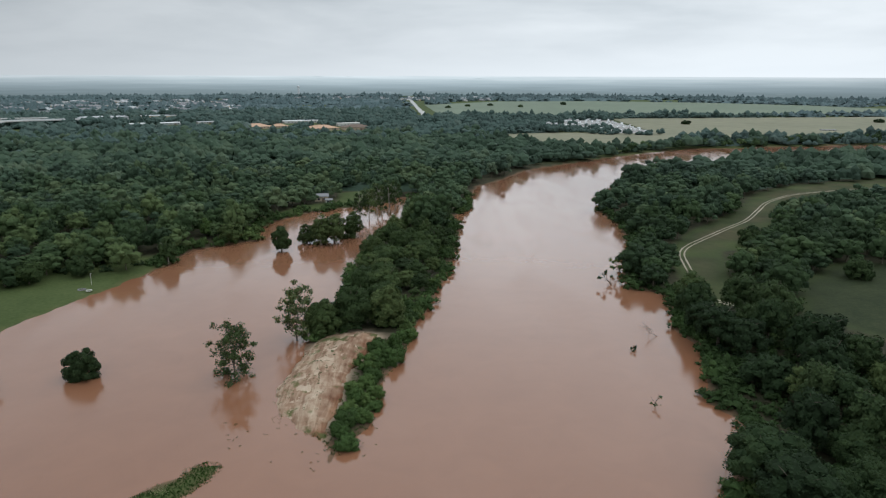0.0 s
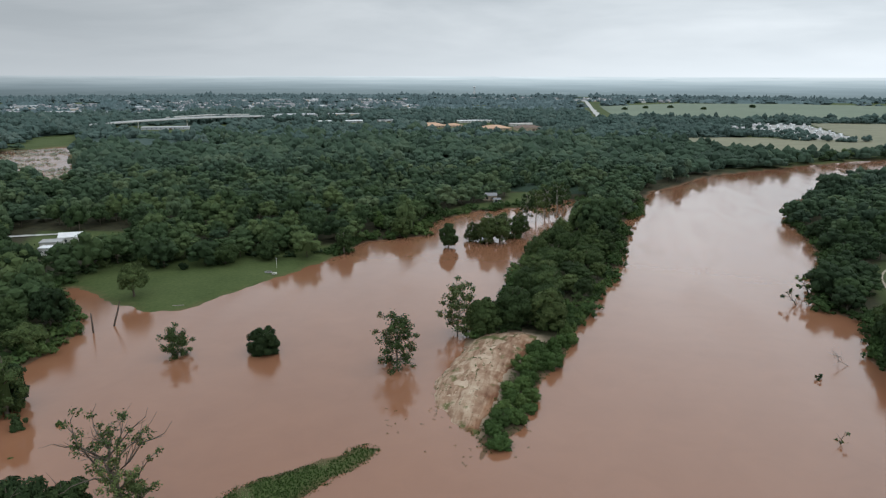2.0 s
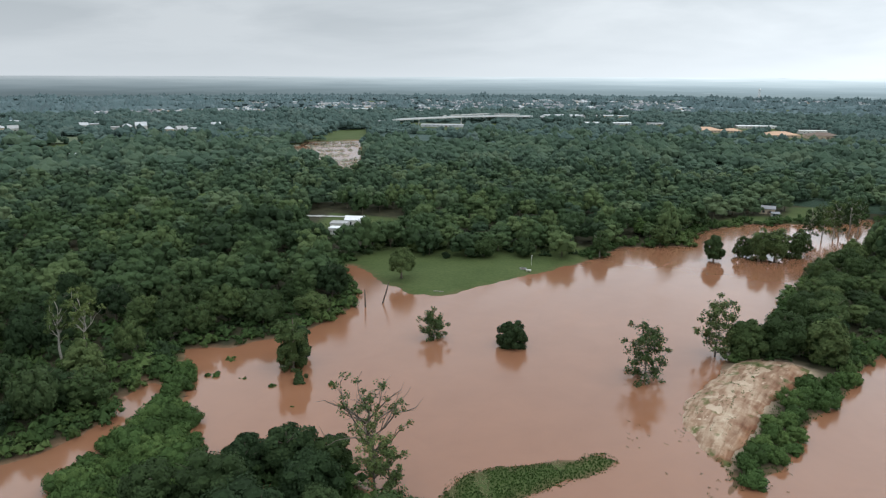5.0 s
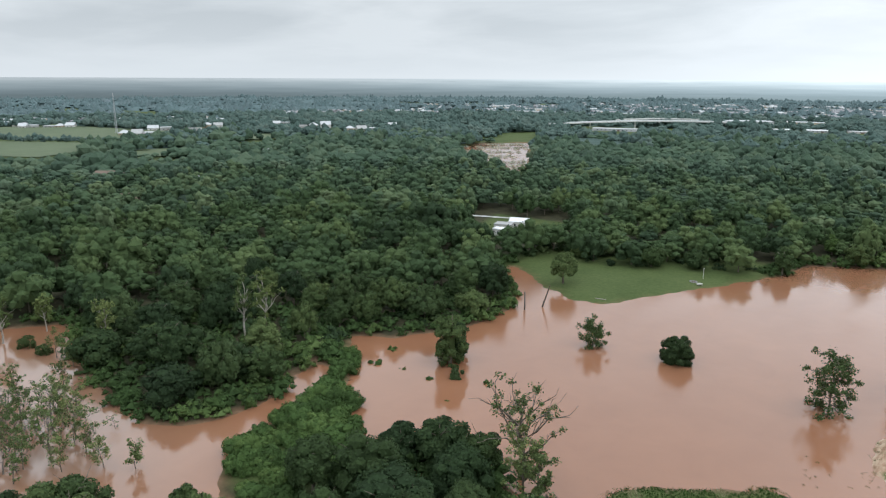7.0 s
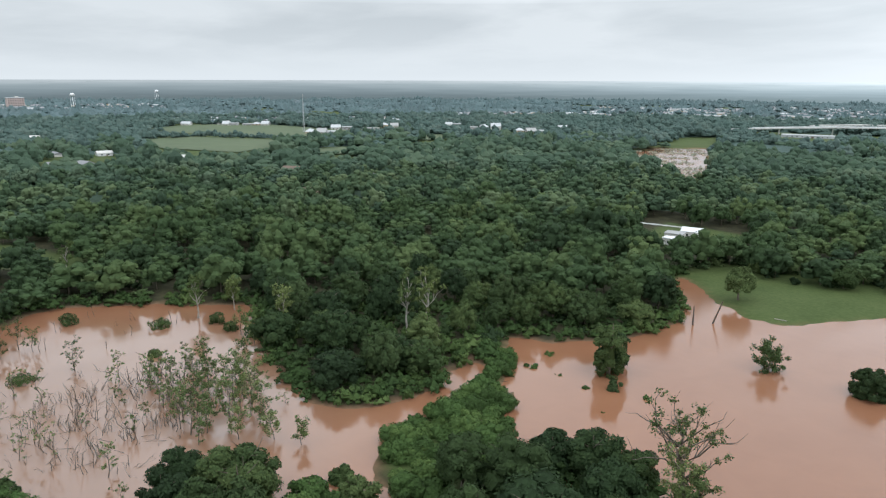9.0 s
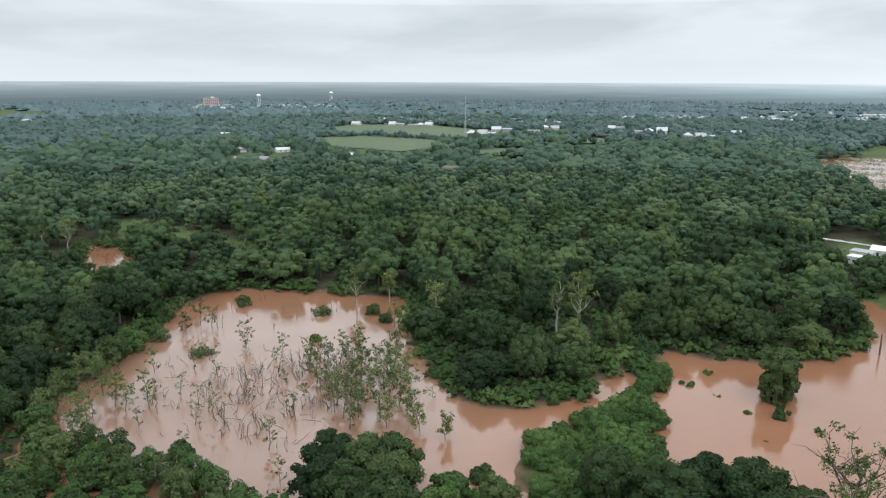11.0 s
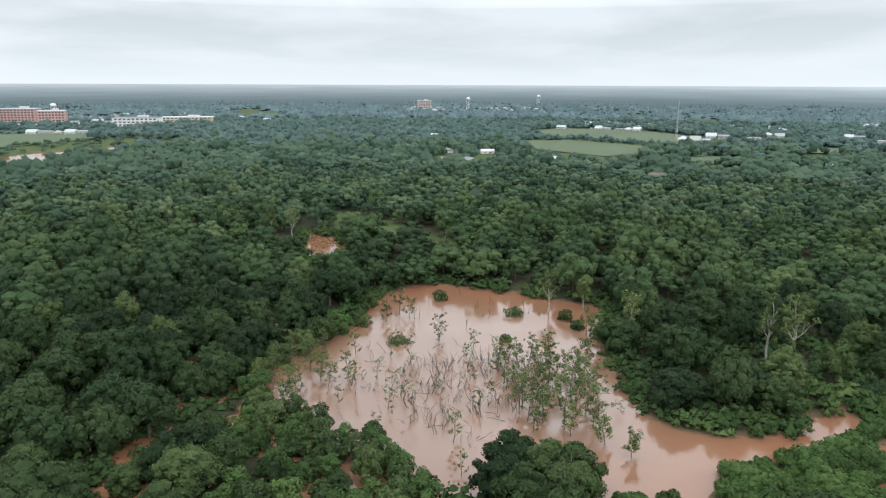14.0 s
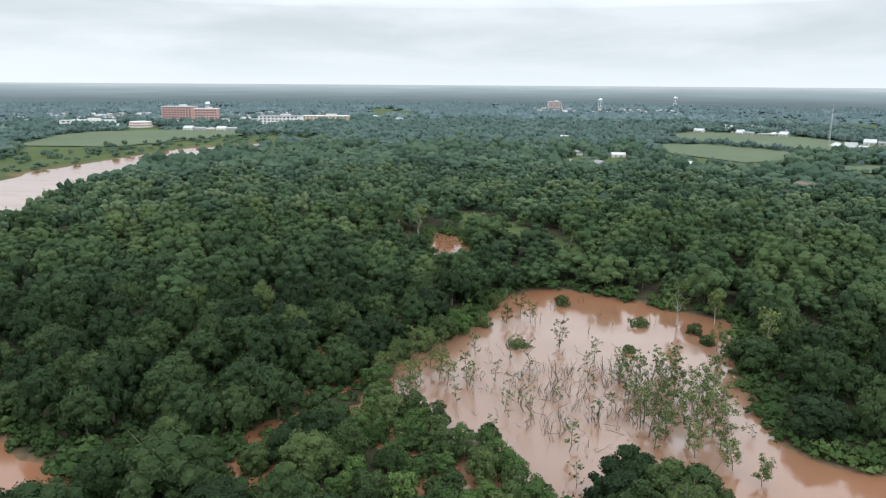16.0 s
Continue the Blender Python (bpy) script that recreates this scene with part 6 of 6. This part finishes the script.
# suburbs: small roofs by the hundred
r = np.random.default_rng(99)
HV = np.array([(-1, -1, 0), (1, -1, 0), (1, 1, 0), (-1, 1, 0), (-1, -1, 1), (1, -1, 1), (1, 1, 1), (-1, 1, 1), (-1.05, 0, 1.7), (1.05, 0, 1.7)], float)
HF = np.array([(0, 1, 5), (0, 5, 4), (1, 2, 6), (1, 6, 5), (2, 3, 7), (2, 7, 6), (3, 0, 4), (3, 4, 7), (4, 5, 9), (4, 9, 8), (6, 7, 8), (6, 8, 9), (5, 6, 9), (7, 4, 8)])
HM = [0] * 8 + [1] * 4 + [0] * 2
lots = scattered(-2600, 400, -2000, 2600, 27, 101, lambda x, y: in_town(x, y) & (np.hypot(x, y) < 2620))
lots = lots[r.uniform(size=len(lots)) < 0.62]
for name, pick, mats in (("town_houses", 0, ["grey", "grey"]), ("tan_town_houses", 1, ["tan", "far_grey"]), ("white_town_roofs", 2, ["pale", "far_white"])):
    at = lots[np.isin(np.arange(len(lots)) % 7, ((0, 1, 2, 3), (4, 5), (6,))[pick])]
    V, F, M = [], [], []
    for i, (x, y) in enumerate(at):
        a, w, d, h = r.uniform(0, 6.28), r.uniform(6, 10), r.uniform(4.5, 7), r.uniform(2.8, 4.2)
        v = HV * [w, d, h]
        v = np.stack([v[:, 0] * math.cos(a) - v[:, 1] * math.sin(a) + x, v[:, 0] * math.sin(a) + v[:, 1] * math.cos(a) + y, v[:, 2] + 1.3], -1)
        V.append(v)
        F.append(HF + 10 * i)
        M += HM
    ob = mesh_object(name, np.concatenate(V), np.concatenate(F), [PAINT[m_] for m_ in mats], M)
    tagged(ob, "rows of small suburban houses with " + mats[1].replace("far_", "") + " roofs", "houses", kind="stuff")
big_at = lots[::41]
V, F = [], []
for i, (x, y) in enumerate(big_at):
    v = HV * [r.uniform(18, 40), r.uniform(9, 16), 5] * [1, 1, 1]
    v[8:, 2] = 5.8
    a = r.uniform(-0.5, 1.2)
    V.append(np.stack([v[:, 0] * math.cos(a) - v[:, 1] * math.sin(a) + x, v[:, 0] * math.sin(a) + v[:, 1] * math.cos(a) + y, v[:, 2] + 2], -1))
    F.append(HF + 10 * i)
tagged(mesh_object("town_warehouses", np.concatenate(V), np.concatenate(F), PAINT["far_white"]), "large white roofs scattered through the far town", "warehouses", kind="stuff")
yard_trees = scattered(-2600, 400, -2000, 2600, 20, 102, lambda x, y: in_town(x, y) & (np.hypot(x, y) < 2620))
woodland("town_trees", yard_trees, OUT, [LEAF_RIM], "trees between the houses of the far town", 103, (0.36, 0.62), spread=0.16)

# hedges and tree rows on the plain
def row_of(points, step, seed, spread):
    r_ = np.random.default_rng(seed)
    out_ = []
    for (x1, y1), (x2, y2) in zip(points, points[1:]):
        k = max(1, int(math.hypot(x2 - x1, y2 - y1) / step))
        for i in range(k):
            out_.append((x1 + (x2 - x1) * i / k + r_.normal(0, spread), y1 + (y2 - y1) * i / k + r_.normal(0, spread)))
    return np.array(out_)


hedge = np.concatenate([row_of([(-985, 40), (-1010, 140), (-930, 215), (-880, 270), (-850, 330)], 6, 1, 4), row_of([(309, 1311), (436, 1317), (555, 1377), (611, 1380), (742, 1466), (883, 1440)], 15, 2, 6),
                        row_of([(60, 1000), (140, 1060), (190, 985), (230, 950), (290, 945)], 7, 3, 6), row_of([(130, 1080), (170, 1160), (215, 1255)], 8, 5, 5), row_of([(160, 1090), (200, 1040), (248, 975)], 9, 7, 6), row_of([(190, 1150), (225, 1090), (255, 1030)], 13, 8, 7)])
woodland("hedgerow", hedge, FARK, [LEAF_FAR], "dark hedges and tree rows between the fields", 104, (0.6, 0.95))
scrub = scattered(-990, -330, -640, -400, 24, 108, lambda x, y: inside(FAR_BANK, x, y) & (shore(x, y) > 3))
woodland("bank_scrub", scrub, FARK, [LEAF_HAZE], "scattered bushes on the grassy far bank", 109, (0.35, 0.8))
bank = np.concatenate([row_of([(239, 764), (293, 796), (347, 806), (398, 824), (451, 838), (516, 848), (620, 870)], 9, 4, 5), row_of([(170, 706), (200, 740), (232, 765)], 11, 6, 5)])
woodland("bank_trees", bank, MID2, [LEAF_WOOD, BARK], "trees along the far river bank", 105, (0.6, 1.0))
for i, (x, y, r_) in enumerate([(395, 1152, 8), (744, 1208, 8), (60, 1780, 7), (120, 1830, 7), (190, 1760, 7), (10, 1700, 7), (320, 1900, 8)]):
    single(950 + i, x, y, r_, 0, r_ * 0.9, 14, 500, 1.3, LEAF_DARK, "lone round tree in a pasture", group="pasture trees")

# ---- things on the lawn and in the water ----
def pole(x, y, h, lean, turn, label):
    v, f = tube([(0, 0, -1.5), (0, 0.05, h * 0.3), (0.06, 0.0, h * 0.6), (0, 0.1, h * 0.85), (0, 0, h)], [0.32, 0.29, 0.25, 0.22, 0.12], 8)
    ob = tagged(mesh_object("post", v, f, BARK_WET, smooth=True), label, "post", "dead trunks in the flood")
    ob.matrix_basis = pose(x, y, -0.3, lean, 0, turn)


pole(-158, 176, 7.0, 3, 20, "bare dark dead trunk standing in the flood")
pole(-156, 183, 9.0, 17, 118, "bare dark dead trunk leaning in the flood")
table = tagged(new("picnic_table"), "small pale picnic table on the lawn", "table")
part("tabletop", box(2.2, 0.9, 0.06, (0, 0, 0.72)), PAINT["pale"], table)
for sy_ in (-0.8, 0.8):
    part("bench", box(2.2, 0.35, 0.05, (0, sy_, 0.44)), PAINT["pale"], table)
for sx_ in (-0.8, 0.8):
    part("leg", box(0.1, 1.7, 0.08, (sx_, 0, 0.36)), BARK, table)
    part("leg", box(0.12, 0.12, 0.72, (sx_, 0, 0)), BARK, table)
table.matrix_basis = pose(-133, 250, level(-133, 250), 0, 0, 25)
pit = tagged(new("fire_ring"), "dark fire ring of stones on the lawn", "fire ring")
for i in range(12):
    a = i * 0.5236
    part("stone", box(0.5, 0.35, 0.3, (math.cos(a) * 1.3, math.sin(a) * 1.3, 0), 0.06), PAINT["grey"], pit)
part("ash", drum(1.2, 0.06, sides=16), BARK_WET, pit)
pit.matrix_basis = pose(-136.5, 251.5, level(-136.5, 251.5))
slab = tagged(mesh_object("plank", *joined([tube([(-2, 0, 0.1), (2, 0.3, 0.1)], [0.18, 0.15], 6)]), BARK_PALE), "pale weathered timber lying on the lawn", "timber")
slab.matrix_basis = pose(-147, 205, level(-147, 205), 0, 0, 20)
post = tagged(new("lamp_post"), "thin pale yard lamp post on the lawn", "lamp post")
part("pole", drum(0.08, 4.2, sides=8), PAINT["pale"], post)
part("lamp_head", box(0.5, 0.3, 0.2, (0.15, 0, 4.2), 0.04), PAINT["white"], post)
post.matrix_basis = pose(-136, 258, level(-136, 258))

marsh = scattered(-640, -390, 430, 670, 7.0, 106, lambda x, y: (depth_in(PALE_POND, x, y) > 1) & (ripple(x, y, 30, 22) > 0.1))
MARSH = [tree_kind(670 + i, 3.0 + 0.5 * i, -0.6, 0.9 + 0.2 * i, 5, 40, 0.6, trunk=False, core=ICO0) for i in range(3)]
# pale for bleached reeds and mud, with water glare put into the colour
BLEACHED_GLARE = foliage("bleached marsh plants", (0.20, 0.20, 0.15), (0.33, 0.32, 0.25), per_object=False)
woodland("marsh_plants", marsh, MARSH, [BLEACHED_GLARE], "bleached marsh plants with painted water glare in the flooded meadow", 107, base=0.0)

# snags along the river's right bank
half_dead(891, 53, 159, 4.5, 0.5, "small broken snag with a few leaves in the river", leaves=26, leaf=0.22, size=0.5, keep=0.4, girth=0.03, boughs=6, fine=1, group="river snags")
half_dead(892, 57, 195, 4.0, 0.25, "short leafy snag standing in the river", LEAF_DARK, leaves=40, leaf=0.25, size=0.55, keep=0.9, girth=0.03, boughs=6, fine=1, group="river snags")
half_dead(893, 67, 262, 6.5, 0.4, "leaning half-bare tree at the river bend", leaves=40, leaf=0.33, size=0.9, keep=0.6, girth=0.03, boughs=7, fine=1, group="river snags").matrix_basis = pose(66, 262, -0.5, 0, -38, 0)
half_dead(894, 66, 276, 7.0, 0.4, "leafy leaning tree over the river", LEAF_SHRUB, leaves=45, leaf=0.38, size=1.0, keep=0.8, girth=0.03, boughs=8, fine=1, group="river snags").matrix_basis = pose(74, 278, -0.3, 0, -34, 20)
for i, (x, y, turn, lean) in enumerate([(68, 207, 30, 60), (66, 210, 75, 52), (69, 212, -40, 65), (62, 128, 10, 35), (60, 132, 60, 40)]):
    v, f = bare_tree(896 + i, 6.0, 0.09, 2.2, 4, 10, BARK_PALE, 4, 0.1)
    ob = tagged(mesh_object("fallen_tree", v, f, BARK_PALE), "bare fallen tree at the river bank", "dead tree", "fallen trees at the bank")
    ob.matrix_basis = pose(x, y, -0.2, 0, -lean, turn)
